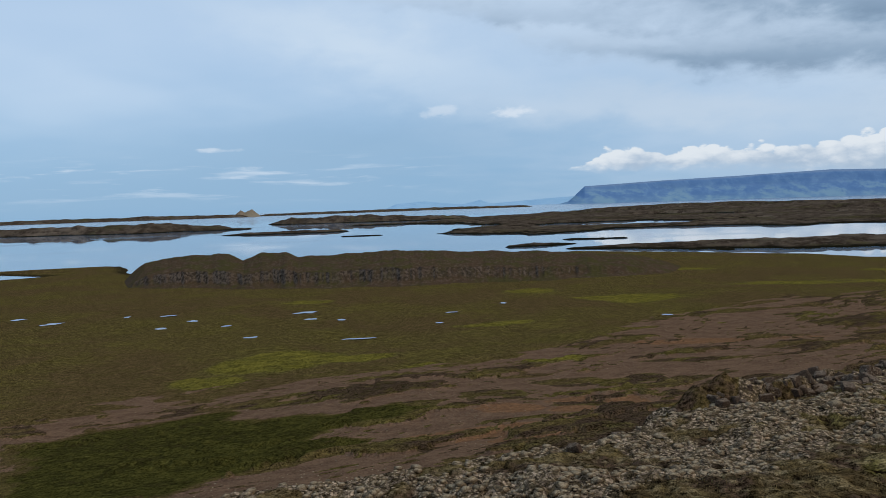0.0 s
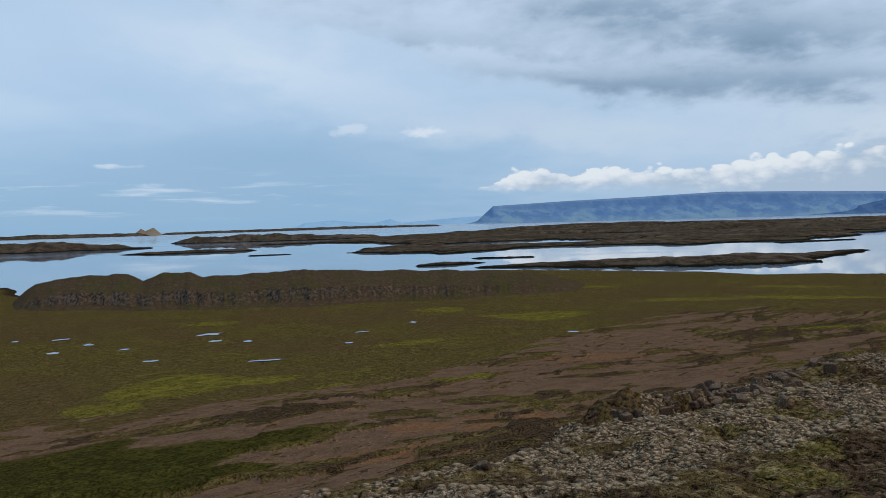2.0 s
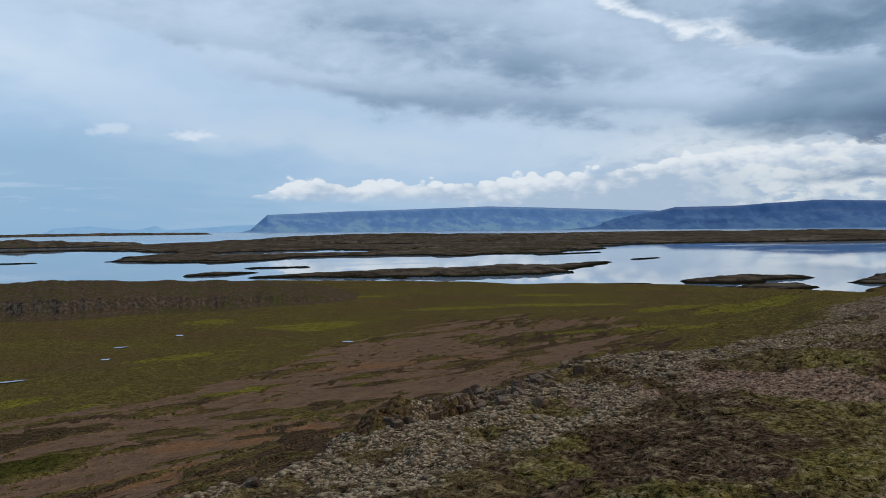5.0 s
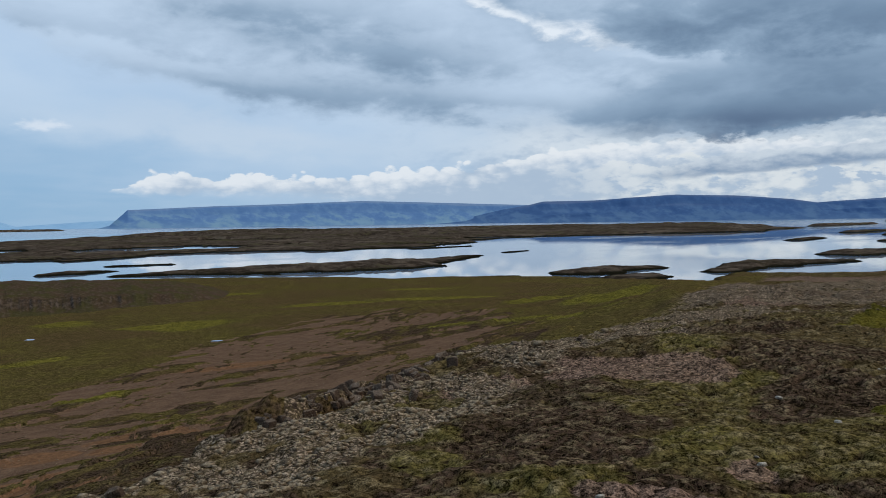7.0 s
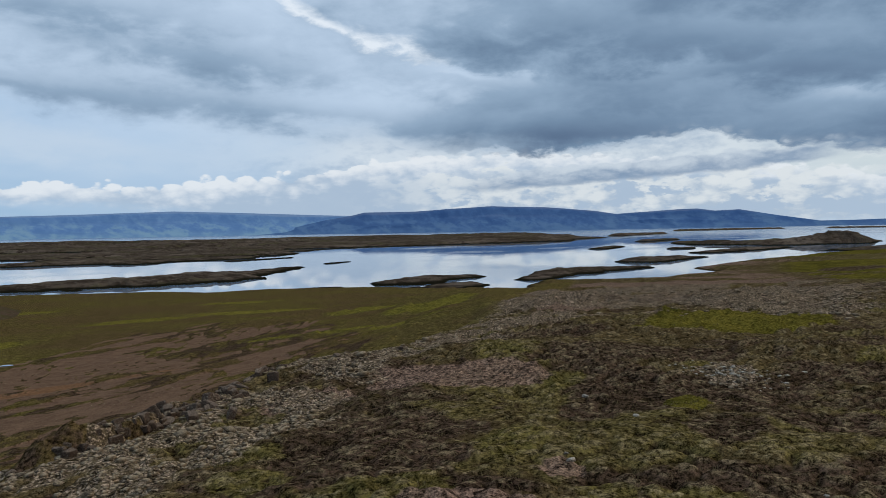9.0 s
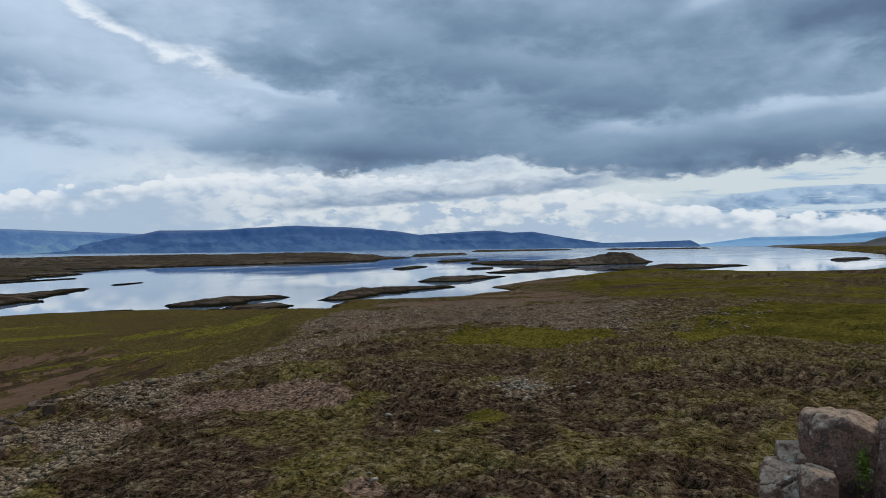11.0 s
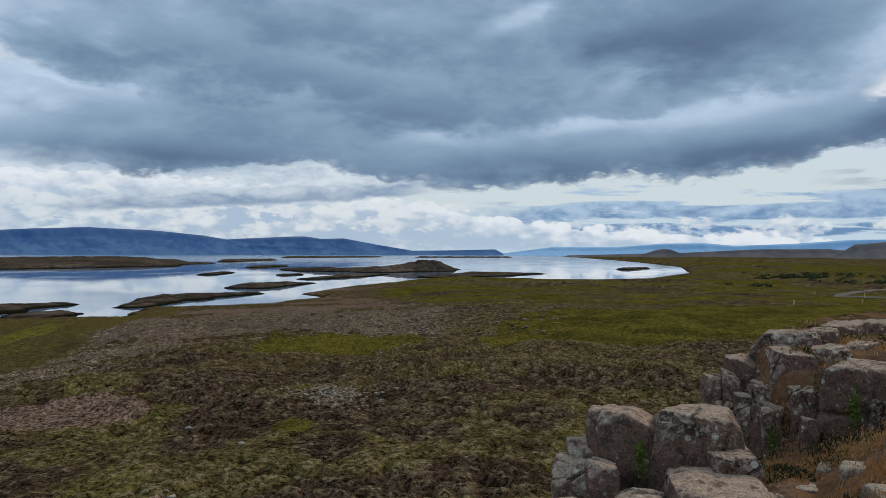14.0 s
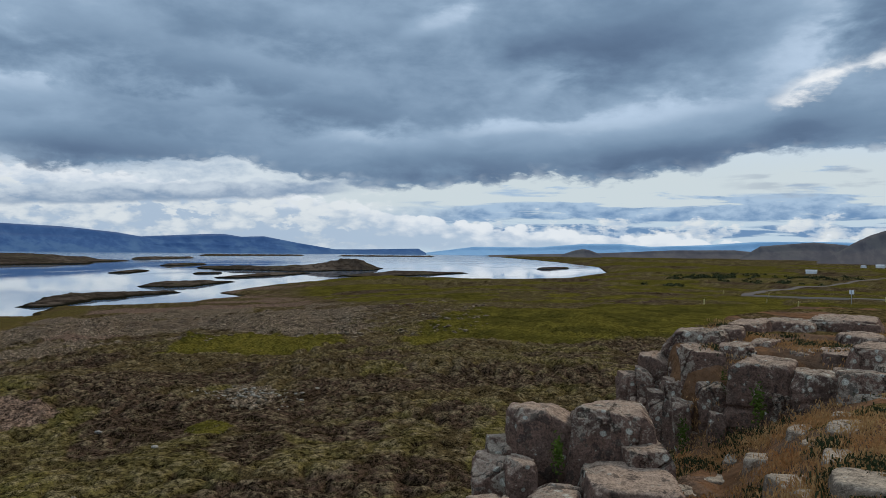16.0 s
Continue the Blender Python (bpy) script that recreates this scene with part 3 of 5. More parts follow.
# ---- materials ----
def where(tree, kind="Object"):
    return Ex(tree, tree.nodes.new("ShaderNodeTexCoord").outputs[kind])


def place(tree):
    return Ex(tree, tree.nodes.new("ShaderNodeNewGeometry").outputs["Position"])


def upward(tree):
    return xyz(Ex(tree, tree.nodes.new("ShaderNodeNewGeometry").outputs["Normal"]))[2]


def attr(tree, name):
    n = tree.nodes.new("ShaderNodeAttribute")
    n.attribute_name = name
    c = tree.nodes.new("ShaderNodeSeparateColor")
    tree.links.new(n.outputs["Color"], c.inputs[0])
    return [Ex(tree, o) for o in c.outputs]


def chance(tree, island=False):
    n = tree.nodes.new("ShaderNodeNewGeometry" if island else "ShaderNodeObjectInfo")
    return Ex(tree, n.outputs["Random Per Island" if island else "Random"])


def bump(tree, p, height, strength=0.6, distance=0.05):
    n = tree.nodes.new("ShaderNodeBump")
    n.inputs["Strength"].default_value, n.inputs["Distance"].default_value = strength, distance
    tree.links.new(height.sock, n.inputs["Height"])
    tree.links.new(n.outputs[0], p.inputs["Normal"])


def paint(tree, p, col, rough=0.9, spec=0.25):
    tree.links.new(col.sock, p.inputs["Base Color"])
    if isinstance(rough, Ex):
        tree.links.new(rough.sock, p.inputs["Roughness"])
    else:
        p.inputs["Roughness"].default_value = rough
    p.inputs["Specular IOR Level"].default_value = spec


def ground_material():
    m, t, p = nodes_of("moorland")
    v = place(t)
    bare, moss, rock = attr(t, "cover_a")
    heather, meadow, gravel = attr(t, "cover_b")
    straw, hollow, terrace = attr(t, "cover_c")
    n0, n1, n2 = cloud(v, 0.16, 5, 0.6), cloud(v, 0.7, 5, 0.55), cloud(v, 2.8, 4, 0.55)
    n3, n4, n5 = cloud(v, 10.0, 4, 0.6), cloud(v, 0.05, 5, 0.58), cloud(v, 36.0, 3, 0.6)
    grit = cells(v, 13.0)
    stir = vec(t, *[c + k for c, k in zip(xyz(v), ((n2 - 0.5) * 0.22, (n2 - 0.5) * -0.18, (n1 - 0.5) * 0.2))])
    tuft, leaf = cells(stir, 2.6), cells(stir, 8.0)
    s1, s2, s3, s5 = n1.rise(0.38, 0.62), n2.rise(0.38, 0.62), n3.rise(0.38, 0.62), n5.rise(0.36, 0.64)
    edge = (n1 - 0.5) * 1.2 + (n2 - 0.5) * 0.8 + (n3 - 0.5) * 0.3
    # bog grass, olive to tawny, and the browner terrace
    col = blend(s2, (0.050, 0.038, 0.015), (0.086, 0.068, 0.022))
    col = blend(n0.rise(0.44, 0.60) * 0.7, col, blend(s1, (0.058, 0.048, 0.015), (0.090, 0.075, 0.020)))
    col = blend(n4.rise(0.46, 0.58) * 0.7, col, blend(s1, (0.078, 0.052, 0.024), (0.056, 0.040, 0.017)))
    col = blend(terrace * 0.9, col, blend(s2 * 0.6 + s1 * 0.4, (0.040, 0.029, 0.014), (0.074, 0.055, 0.024)))
    # tawny grass, heather and moss
    col = blend((straw + edge).rise(0.35, 0.8) * terrace * 0.7, col, blend(s3, (0.052, 0.044, 0.014), (0.090, 0.074, 0.026)))
    col = blend((heather + edge).rise(0.40, 0.80) * 0.9, col, blend(s3 * 0.7 + s1 * 0.3, (0.020, 0.014, 0.009), (0.054, 0.035, 0.024)))
    col = blend((moss + edge * 0.6).rise(0.36, 0.80) * 0.85, col, blend(s2 * 0.6 + s3 * 0.4, (0.046, 0.040, 0.012), (0.094, 0.079, 0.024)))
    col = blend((moss + edge * 0.4).rise(0.75, 1.1) * (1.0 - terrace) * 0.7, col, blend(s1, (0.085, 0.080, 0.012), (0.135, 0.120, 0.019)))
    # furrow shade painted into the colour: hollows between humps go nearly black
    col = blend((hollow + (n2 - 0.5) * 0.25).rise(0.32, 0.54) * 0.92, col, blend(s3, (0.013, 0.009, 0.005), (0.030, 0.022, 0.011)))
    # bleached stalks and lichen on the hump tops, paled further as if lit
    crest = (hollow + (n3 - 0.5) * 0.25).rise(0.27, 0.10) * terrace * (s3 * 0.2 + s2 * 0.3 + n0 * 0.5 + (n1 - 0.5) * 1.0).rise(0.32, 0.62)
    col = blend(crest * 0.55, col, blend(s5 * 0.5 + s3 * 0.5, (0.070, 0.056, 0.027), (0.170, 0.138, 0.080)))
    # rank green grass
    col = blend((meadow + edge * 0.32).rise(0.38, 0.60) * 0.9, col, blend(terrace, blend(s1 * 0.5 + s2 * 0.5, (0.017, 0.018, 0.005), (0.044, 0.042, 0.010)), blend(s1 * 0.3 + n0.rise(0.4, 0.6) * 0.5 + s3 * 0.2, (0.030, 0.030, 0.006), (0.098, 0.084, 0.013))))
    # bare earth, from brown to rust
    earth = blend(s1 * 0.6 + s3 * 0.4, (0.098, 0.062, 0.039), (0.150, 0.094, 0.058))
    earth = blend((straw + (n1 - 0.5) * 0.8).rise(0.35, 0.75) * 0.8, earth, blend(s2, (0.135, 0.070, 0.034), (0.190, 0.100, 0.047)))
    earth = blend(s5 * s3 * 0.5, earth, (0.054, 0.037, 0.026))
    earth = blend((n0 * 0.4 + n2 * 0.6).rise(0.56, 0.63) * 0.6, earth, (0.120, 0.084, 0.058))
    col = blend((bare + edge * 0.35).rise(0.38, 0.52), col, earth)
    stone = blend(s3 * 0.5 + s2 * 0.35 + s1 * 0.15, (0.052, 0.038, 0.027), (0.270, 0.212, 0.150))
    col = blend((gravel + edge * 0.8).rise(0.35, 0.70) * 0.85, col, blend(s3 * 0.6 + s5 * 0.4, (0.052, 0.034, 0.025), (0.170, 0.116, 0.084)))
    cracks = (grit + (n3 - 0.5) * 0.5).rise(0.44, 0.62)
    col = blend((rock + edge * 1.0).rise(0.36, 0.76) * 0.9, col, blend(cracks * 0.85, stone, (0.044, 0.034, 0.018)))
    # dark weedy rim at the water's edge
    h = xyz(v)[2]
    col = blend((h + (n2 - 0.5) * 0.3).rise(0.55, 0.15) * 0.9, col, (0.022, 0.018, 0.010))
    grain = ((0.45 - tuft) * 0.9 + (0.45 - leaf) * 1.3 + (s5 - 0.5) * 1.1 + (s3 - 0.5) * 0.8 + 1.24).max(0.15)
    grain = (grain - 1.0) * (1.0 - bare * 0.65) * (1.0 - meadow * 0.3) + 1.0
    col = blend(n1 * 0.0 + 1.0, col, vec(t, grain * 1.05, grain * 0.99, grain * 0.97), "MULTIPLY")
    paint(t, p, col, 1.0, 0.0)
    bump(t, p, tuft * -0.8 - leaf * 0.7 + n3 * 0.3 + n5 * 0.25 - cracks * rock * 0.6, 0.55, 0.06)
    return m


def island_material():
    m, t, p = nodes_of("island_turf")
    v = place(t)
    n0, n1, n2 = cloud(v, 0.025, 6, 0.66), cloud(v, 0.12, 5, 0.65), cloud(v, 0.7, 5, 0.65)
    n3 = cloud(v, 0.011, 6, 0.66)
    col = blend(n1.rise(0.40, 0.60), (0.034, 0.024, 0.017), (0.090, 0.067, 0.048))
    col = blend(n3.rise(0.54, 0.62) * n1.rise(0.35, 0.55) * 0.7, col, (0.150, 0.116, 0.088))
    col = blend(n3.rise(0.46, 0.38) * 0.7, col, (0.028, 0.021, 0.012))
    col = blend((n0 + (n1 - 0.5) * 0.4).rise(0.52, 0.64) * 0.55, col, blend(n2, (0.044, 0.044, 0.014), (0.076, 0.070, 0.026)))
    col = blend(n2.rise(0.50, 0.66) * 0.6, col, (0.125, 0.098, 0.074))
    crag = (upward(t) + (n2 - 0.5) * 0.3).rise(0.93, 0.70)
    col = blend(crag * 0.75, col, blend(n2.rise(0.35, 0.65), (0.022, 0.018, 0.014), (0.090, 0.072, 0.055)))
    h = xyz(v)[2]
    col = blend((h + (n1 - 0.5) * 0.8).rise(1.0, 0.35), col, (0.011, 0.010, 0.006))
    paint(t, p, col, 1.0, 0.0)
    bump(t, p, n2 + n1 * 2.0, 0.8, 1.0)
    return m


def mountain_material(name, low, high, lit, top, relief=14.0):
    m, t, p = nodes_of(name)
    v = place(t)
    x, y, z = xyz(v)
    turn = x.math("ARCTAN2", y) * 3900.0
    n0 = cloud(vec(t, turn * 0.0030, z * 0.010), 1.0, 4, 0.55)
    n1 = cloud(vec(t, turn * 0.022, z * 0.030), 1.0, 6, 0.66, 0.3)
    chute = cloud(vec(t, turn * 0.034 + z * 0.020, z * 0.014), 1.0, 5, 0.62, 0.6)
    ledge = cloud(vec(t, turn * 0.0016, z * 0.075), 1.0, 4, 0.6)
    crag = (z + (n0 - 0.5) * 90).rise(62, 78)
    broad = cloud(vec(t, turn * 0.0100 + z * 0.012, z * 0.018), 1.0, 6, 0.60, 0.3)
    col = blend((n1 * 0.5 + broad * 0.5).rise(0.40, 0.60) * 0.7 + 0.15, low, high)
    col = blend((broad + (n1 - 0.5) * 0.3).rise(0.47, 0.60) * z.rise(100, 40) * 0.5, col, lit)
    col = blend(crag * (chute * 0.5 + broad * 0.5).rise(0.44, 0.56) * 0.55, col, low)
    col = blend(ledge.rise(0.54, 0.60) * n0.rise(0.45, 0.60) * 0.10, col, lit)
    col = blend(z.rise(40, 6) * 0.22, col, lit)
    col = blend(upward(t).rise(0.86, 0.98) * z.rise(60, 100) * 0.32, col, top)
    paint(t, p, col, 1.0, 0.0)
    bump(t, p, n1 * 0.5 + broad * 1.0 + chute * 0.2, 0.25, relief)
    return m


def rock_material(name, dull, warm, pale, lichen=0.5):
    m, t, p = nodes_of(name)
    x, y, z = xyz(where(t))
    shift = chance(t) * 37.0
    v = vec(t, x + shift, y + shift * 0.6, z)
    n0, n1, n2, n3 = cloud(v, 0.9, 3, 0.5), cloud(v, 3.0, 6, 0.65), cloud(v, 11.0, 6, 0.68), cloud(v, 42.0, 4, 0.65)
    tint = chance(t).rise(0.1, 0.9)
    col = blend(n1.rise(0.35, 0.65) * 0.7 + tint * 0.3, dull, warm)
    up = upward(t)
    # upward faces painted paler, for light from above as well as lichen
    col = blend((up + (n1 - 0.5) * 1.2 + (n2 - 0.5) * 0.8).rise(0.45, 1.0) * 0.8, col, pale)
    crust = (n2 * 0.7 + n0 * 0.5 + n3 * 0.2).rise(0.735, 0.775)
    col = blend(crust * lichen * 0.7, col, (0.24, 0.20, 0.15))
    spot = (cells(v, 5.5) + (n3 - 0.5) * 0.25 + (n2 - 0.5) * 0.5 + (n0 - 0.5) * -0.7).rise(0.20, 0.15)
    col = blend(spot * lichen, col, (0.40, 0.365, 0.29))
    stain = (n1 * 0.7 + n2 * 0.4).rise(0.60, 0.65)
    col = blend(stain * 0.75, col, (0.030, 0.024, 0.020))
    grain = ((n3 - 0.5) * 2.4 + (n2 - 0.5) * 2.6 + 1.10).max(0.25).min(2.1)
    col = blend(n1 * 0.0 + 1.0, col, vec(t, grain, grain, grain), "MULTIPLY")
    line = cells(vec(t, x * 1.0 + shift + (n1 - 0.5) * 0.5, y + shift * 0.6 + (n1 - 0.5) * 0.5, z * 0.55), 1.5, "DISTANCE_TO_EDGE").rise(0.022, 0.004) * n0.rise(0.44, 0.58)
    col = blend(line * 0.6, col, (0.016, 0.013, 0.010))
    paint(t, p, col, 0.97, 0.03)
    bump(t, p, n1 * 0.8 + n2 * 0.45 + n3 * 0.12 - line * 0.8, 0.9, 0.07)
    return m


def blade_material(name, a, b, c):
    m, t, p = nodes_of(name)
    r = chance(t, island=True)
    n = cloud(place(t), 1.3, 3, 0.5)
    paint(t, p, blend(r, blend(n.rise(0.4, 0.6), a, b), c), 0.95, 0.04)
    return m


def water_material(name, deep, ripple=0.05, ior=1.5):
    m, t, p = nodes_of(name)
    v = place(t)
    x, y, z = xyz(v)
    wave = cloud(vec(t, x, y), 0.9, 4, 0.55)
    band = cloud(vec(t, x * 0.006, y * 0.016), 1.0, 4, 0.55, 0.6)
    p.inputs["Base Color"].default_value = (*deep, 1)
    p.inputs["IOR"].default_value = ior
    open_sea = (x * x + y * y).math("SQRT").rise(500, 2200)
    t.links.new((band.rise(0.50, 0.66) * 0.07 + open_sea * 0.16 + 0.006).sock, p.inputs["Roughness"])
    bump(t, p, wave, ripple, 0.25)
    return m


MAT_GROUND = ground_material()
MAT_ISLAND = island_material()
# aerial haze is painted into these base colours: blued mountains, paled hills
MAT_MOUNTAIN = mountain_material("hazy_blue_mountain", (0.090, 0.178, 0.345), (0.155, 0.268, 0.435), (0.225, 0.350, 0.400), (0.270, 0.325, 0.400))
MAT_DARKMOUNT = mountain_material("hazy_dark_mountain", (0.046, 0.097, 0.215), (0.078, 0.150, 0.290), (0.108, 0.185, 0.290), (0.180, 0.210, 0.290))
MAT_FAR = mountain_material("hazy_far_mountain", (0.26, 0.44, 0.62), (0.29, 0.47, 0.65), (0.31, 0.49, 0.66), (0.31, 0.49, 0.66))
MAT_HILL = mountain_material("brown_hill", (0.085, 0.078, 0.084), (0.150, 0.130, 0.124), (0.145, 0.130, 0.118), (0.140, 0.125, 0.118), 6.0)
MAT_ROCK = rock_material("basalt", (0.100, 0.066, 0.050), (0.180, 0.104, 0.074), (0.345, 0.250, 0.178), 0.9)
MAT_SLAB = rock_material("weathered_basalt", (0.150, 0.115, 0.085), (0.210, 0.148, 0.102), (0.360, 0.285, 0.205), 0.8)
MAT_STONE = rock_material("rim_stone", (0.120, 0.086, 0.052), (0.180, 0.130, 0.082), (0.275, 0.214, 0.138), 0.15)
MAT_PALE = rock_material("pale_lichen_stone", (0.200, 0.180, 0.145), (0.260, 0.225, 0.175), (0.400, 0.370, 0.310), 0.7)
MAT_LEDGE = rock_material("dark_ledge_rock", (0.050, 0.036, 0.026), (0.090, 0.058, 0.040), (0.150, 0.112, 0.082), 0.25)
MAT_KNOB = mountain_material("pale_knob", (0.16, 0.12, 0.09), (0.26, 0.20, 0.15), (0.22, 0.19, 0.13), (0.28, 0.22, 0.17), 4.0)
MAT_WATER = water_material("sea_water", (0.15, 0.225, 0.32), 0.008, 1.7)
MAT_POOL = water_material("pool_water", (0.10, 0.11, 0.11), 0.01, 1.9)
MAT_HEATH = blade_material("heath_blades", (0.060, 0.040, 0.022), (0.110, 0.082, 0.036), (0.190, 0.150, 0.075))
MAT_STRAW = blade_material("straw_blades", (0.48, 0.23, 0.085), (0.56, 0.34, 0.14), (0.36, 0.20, 0.080))
MAT_GREEN = blade_material("green_leaves", (0.038, 0.062, 0.010), (0.080, 0.105, 0.016), (0.055, 0.080, 0.013))
MAT_SHRUB = blade_material("dark_shrub", (0.028, 0.038, 0.014), (0.042, 0.050, 0.020), (0.052, 0.056, 0.026))


# ---- ground ----
def build_ground():
    fine = np.radians(np.linspace(-42, 124, 831))
    rest = np.radians(np.linspace(124, 318, 80)[1:-1])
    az = np.concatenate([fine, rest])
    r = np.concatenate([[0.02, 0.5, 1.0, 1.5, 2.0, 2.5], np.linspace(3, 8, 50)[:-1], np.geomspace(8, 75, 340)[:-1], np.geomspace(75, 330, 110)[:-1], np.geomspace(330, 4700, 70)])
    R, A = np.meshgrid(r, az, indexing="ij")
    X, Y = R * np.sin(A), R * np.cos(A)
    me = grid_mesh("ground", X, Y, land(X, Y), wrap=True)
    c = cover(X, Y)
    for name, three in (("cover_a", c[:3]), ("cover_b", c[3:6]), ("cover_c", c[6:])):
        a = me.attributes.new(name, "FLOAT_COLOR", "POINT")
        a.data.foreach_set("color", np.stack([*three, np.ones_like(X)], -1).astype(np.float32).ravel())
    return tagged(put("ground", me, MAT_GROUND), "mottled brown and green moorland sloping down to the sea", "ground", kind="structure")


build_ground()
q = np.linspace(0, 2 * math.pi, 97)[:-1]
RS, AS = np.meshgrid(np.geomspace(20, 4950, 30), q, indexing="ij")
tagged(put("water", grid_mesh("water", RS * np.sin(AS), RS * np.cos(AS), RS * 0, wrap=True), MAT_WATER), "calm pale blue sea mirroring the clouds", "water", kind="structure")


def build_pools():
    for i, (px, py, w, h, turn) in enumerate(POOLS):
        a = np.linspace(0, 2 * math.pi, 65)[:-1]
        k = np.array([0.0, 0.5, 1.0])
        K, A = np.meshgrid(k, a, indexing="ij")
        wob = 0.18 + 1.35 * fbm(np.cos(A) * 1.7 + i * 9.3, np.sin(A) * 1.7 + i, 300 + i, 3)
        U, V = K * wob * w * np.cos(A), K * wob * h * np.sin(A)
        X, Y = px + U * math.cos(turn) + V * math.sin(turn), py - U * math.sin(turn) + V * math.cos(turn)
        zp = float(land_base(np.array([px]), np.array([py]))[0])
        tagged(put("pool", grid_mesh("pool", X, Y, X * 0 + zp - 0.05, wrap=True), MAT_POOL), "shallow bog pool mirroring the pale sky", "pool", "bog pools")


build_pools()


def basalt_ridge():
    """The low cliffed ridge between the bog and the shore."""
    a = np.linspace(-23.2, 19.5, 620)
    base = np.interp(a, [-23, -14.8, -3.6, 13, 19.5], [184, 161, 148, 151, 162]) + 5 * (fbm(a / 1.6, a * 0, 401, 4) - 0.5)
    high = np.interp(a, [-23.2, -22.3, -21.3, -19.3, -15.6, -14.7, -13.3, -11.6, -10.7, -3.6, 5, 13, 19.5], [0.05, 2.8, 5.0, 6.6, 6.9, 5.1, 6.9, 6.8, 5.5, 6.5, 5.1, 3.2, 0.1])
    v = np.concatenate([np.linspace(-1, 3, 10), np.linspace(3.2, 5.6, 18), np.linspace(6, 34, 34), np.linspace(36, 60, 8)])
    V, A = np.meshgrid(v, a, indexing="ij")
    H, B = (high * (0.94 + 0.12 * fbm(a / 0.9, a * 0, 404, 3)))[None, :] + 0 * V, base[None, :] + 0 * V
    col = fbm(A * 1.7, V * 0.02, 402, 5, 0.65) - 0.5
    prof = np.interp(V, [-1, 0, 2.5, 4.6, 16, 30, 60], [-0.08, 0, 0.14, 0.52, 0.80, 1.0, -0.3])
    R = B + V + 2.6 * col * step(1, 3.0, V) * step(9, 5, V)
    X, Y = R * np.sin(np.radians(A)), R * np.cos(np.radians(A))
    Z = land_base(X, Y) * step(40, 25, V) + H * prof + (fbm(X / 2.2, Y / 2.2, 403, 4, 0.6) - 0.5) * 0.8 * np.minimum(H / 3, 1) * step(0, 4, V) * (1 - 0.6 * step(12, 26, V)) - 1.6 * step(14, 19.5, A) - 1.6 * step(-21.5, -23.2, A)
    tagged(put("basalt_ridge", grid_mesh("basalt_ridge", X, Y, Z), MAT_RIDGE), "long low ridge with a dark columnar basalt cliff", "ridge", kind="structure")


def ridge_material():
    m, t, p = nodes_of("ridge")
    v = place(t)
    n1, n2 = cloud(v, 0.25, 6, 0.6), cloud(v, 1.5, 5, 0.62)
    turf = blend(n1.rise(0.38, 0.6), (0.072, 0.046, 0.028), (0.060, 0.047, 0.022))
    turf = blend(n2.rise(0.48, 0.62) * 0.5, turf, (0.120, 0.086, 0.062))
    turf = blend(n1.rise(0.52, 0.62) * 0.5, turf, (0.064, 0.058, 0.018))
    crag = blend(n2.rise(0.35, 0.65), (0.034, 0.026, 0.020), (0.135, 0.104, 0.084))
    col = blend((upward(t) + (n2 - 0.5) * 0.4).rise(0.82, 0.50) * 0.9, turf, crag)
    paint(t, p, col, 1.0, 0.0)
    bump(t, p, n2 + n1, 0.9, 0.6)
    return m


MAT_RIDGE = ridge_material()
basalt_ridge()

# ---- islands ----
def island(name, chain, label, h_noise=0.5):
    """A low island over a chain of (x, y, half width, height)."""
    c = np.array(chain, float)
    pad = c[:, 2].max() * 1.6
    x0, x1, y0, y1 = c[:, 0].min() - pad, c[:, 0].max() + pad, c[:, 1].min() - pad, c[:, 1].max() + pad
    far = math.hypot((x0 + x1) / 2, (y0 + y1) / 2)
    d = max(0.7, far * 0.0022)
    X, Y = np.meshgrid(np.arange(x0, x1 + d, d), np.arange(y0, y1 + d, d), indexing="ij")
    Z = np.full(X.shape, -2.0)
    seed = int(abs(c[0, 0]) + abs(c[0, 1])) % 900
    size = float(c[:, 2].mean())
    wob = 1 + 1.5 * (fbm(X / size / 1.3, Y / size / 1.3, seed, 6, 0.65) - 0.5)
    links = list(zip(c[:-1], c[1:])) if len(c) > 1 else [(c[0], c[0])]
    for a, b in links:
        ex, ey = b[0] - a[0], b[1] - a[1]
        k = np.clip(((X - a[0]) * ex + (Y - a[1]) * ey) / max(ex * ex + ey * ey, 1e-6), 0, 1)
        w, h = (a[2] + (b[2] - a[2]) * k) * wob, a[3] + (b[3] - a[3]) * k
        t = np.hypot(X - a[0] - k * ex, Y - a[1] - k * ey) / w
        Z = np.maximum(Z, np.where(t < 1, h * np.clip((1.02 - t) * 1.6, 0, 1) ** 0.75 * (1 - h_noise + 2 * h_noise * fbm(X / size / 0.6, Y / size / 0.6, seed + 7, 6, 0.62)), (1 - t) * 2))
    Z = np.maximum(Z, -2.0)
    return tagged(put(name, grid_mesh(name, X, Y, Z), MAT_ISLAND), label, "island")


island("island", [(-560, 830, 30, 5), (-400, 775, 34, 6), (-290, 760, 36, 8), (-240, 790, 20, 4)], "long low dark green island in the calm sea")
island("islet", [(-238, 745, 9, 2.5), (-196, 768, 5, 1.0)], "low grassy skerry beside the long island")
island("island", [(-146, 583, 16.2, 1.5), (-85, 588, 13.5, 1.8)], "small flat grassy island with dark rock shore")
island("island", [(-185, 960, 26, 7), (-100, 955, 30, 8), (-30, 960, 26, 5), (22, 1010, 14, 3)], "low brown island with a rocky shore")
island("islet", [(-80, 755, 8, 1.5), (0, 775, 6, 1.0)], "thin dark skerry lying flat on the water")
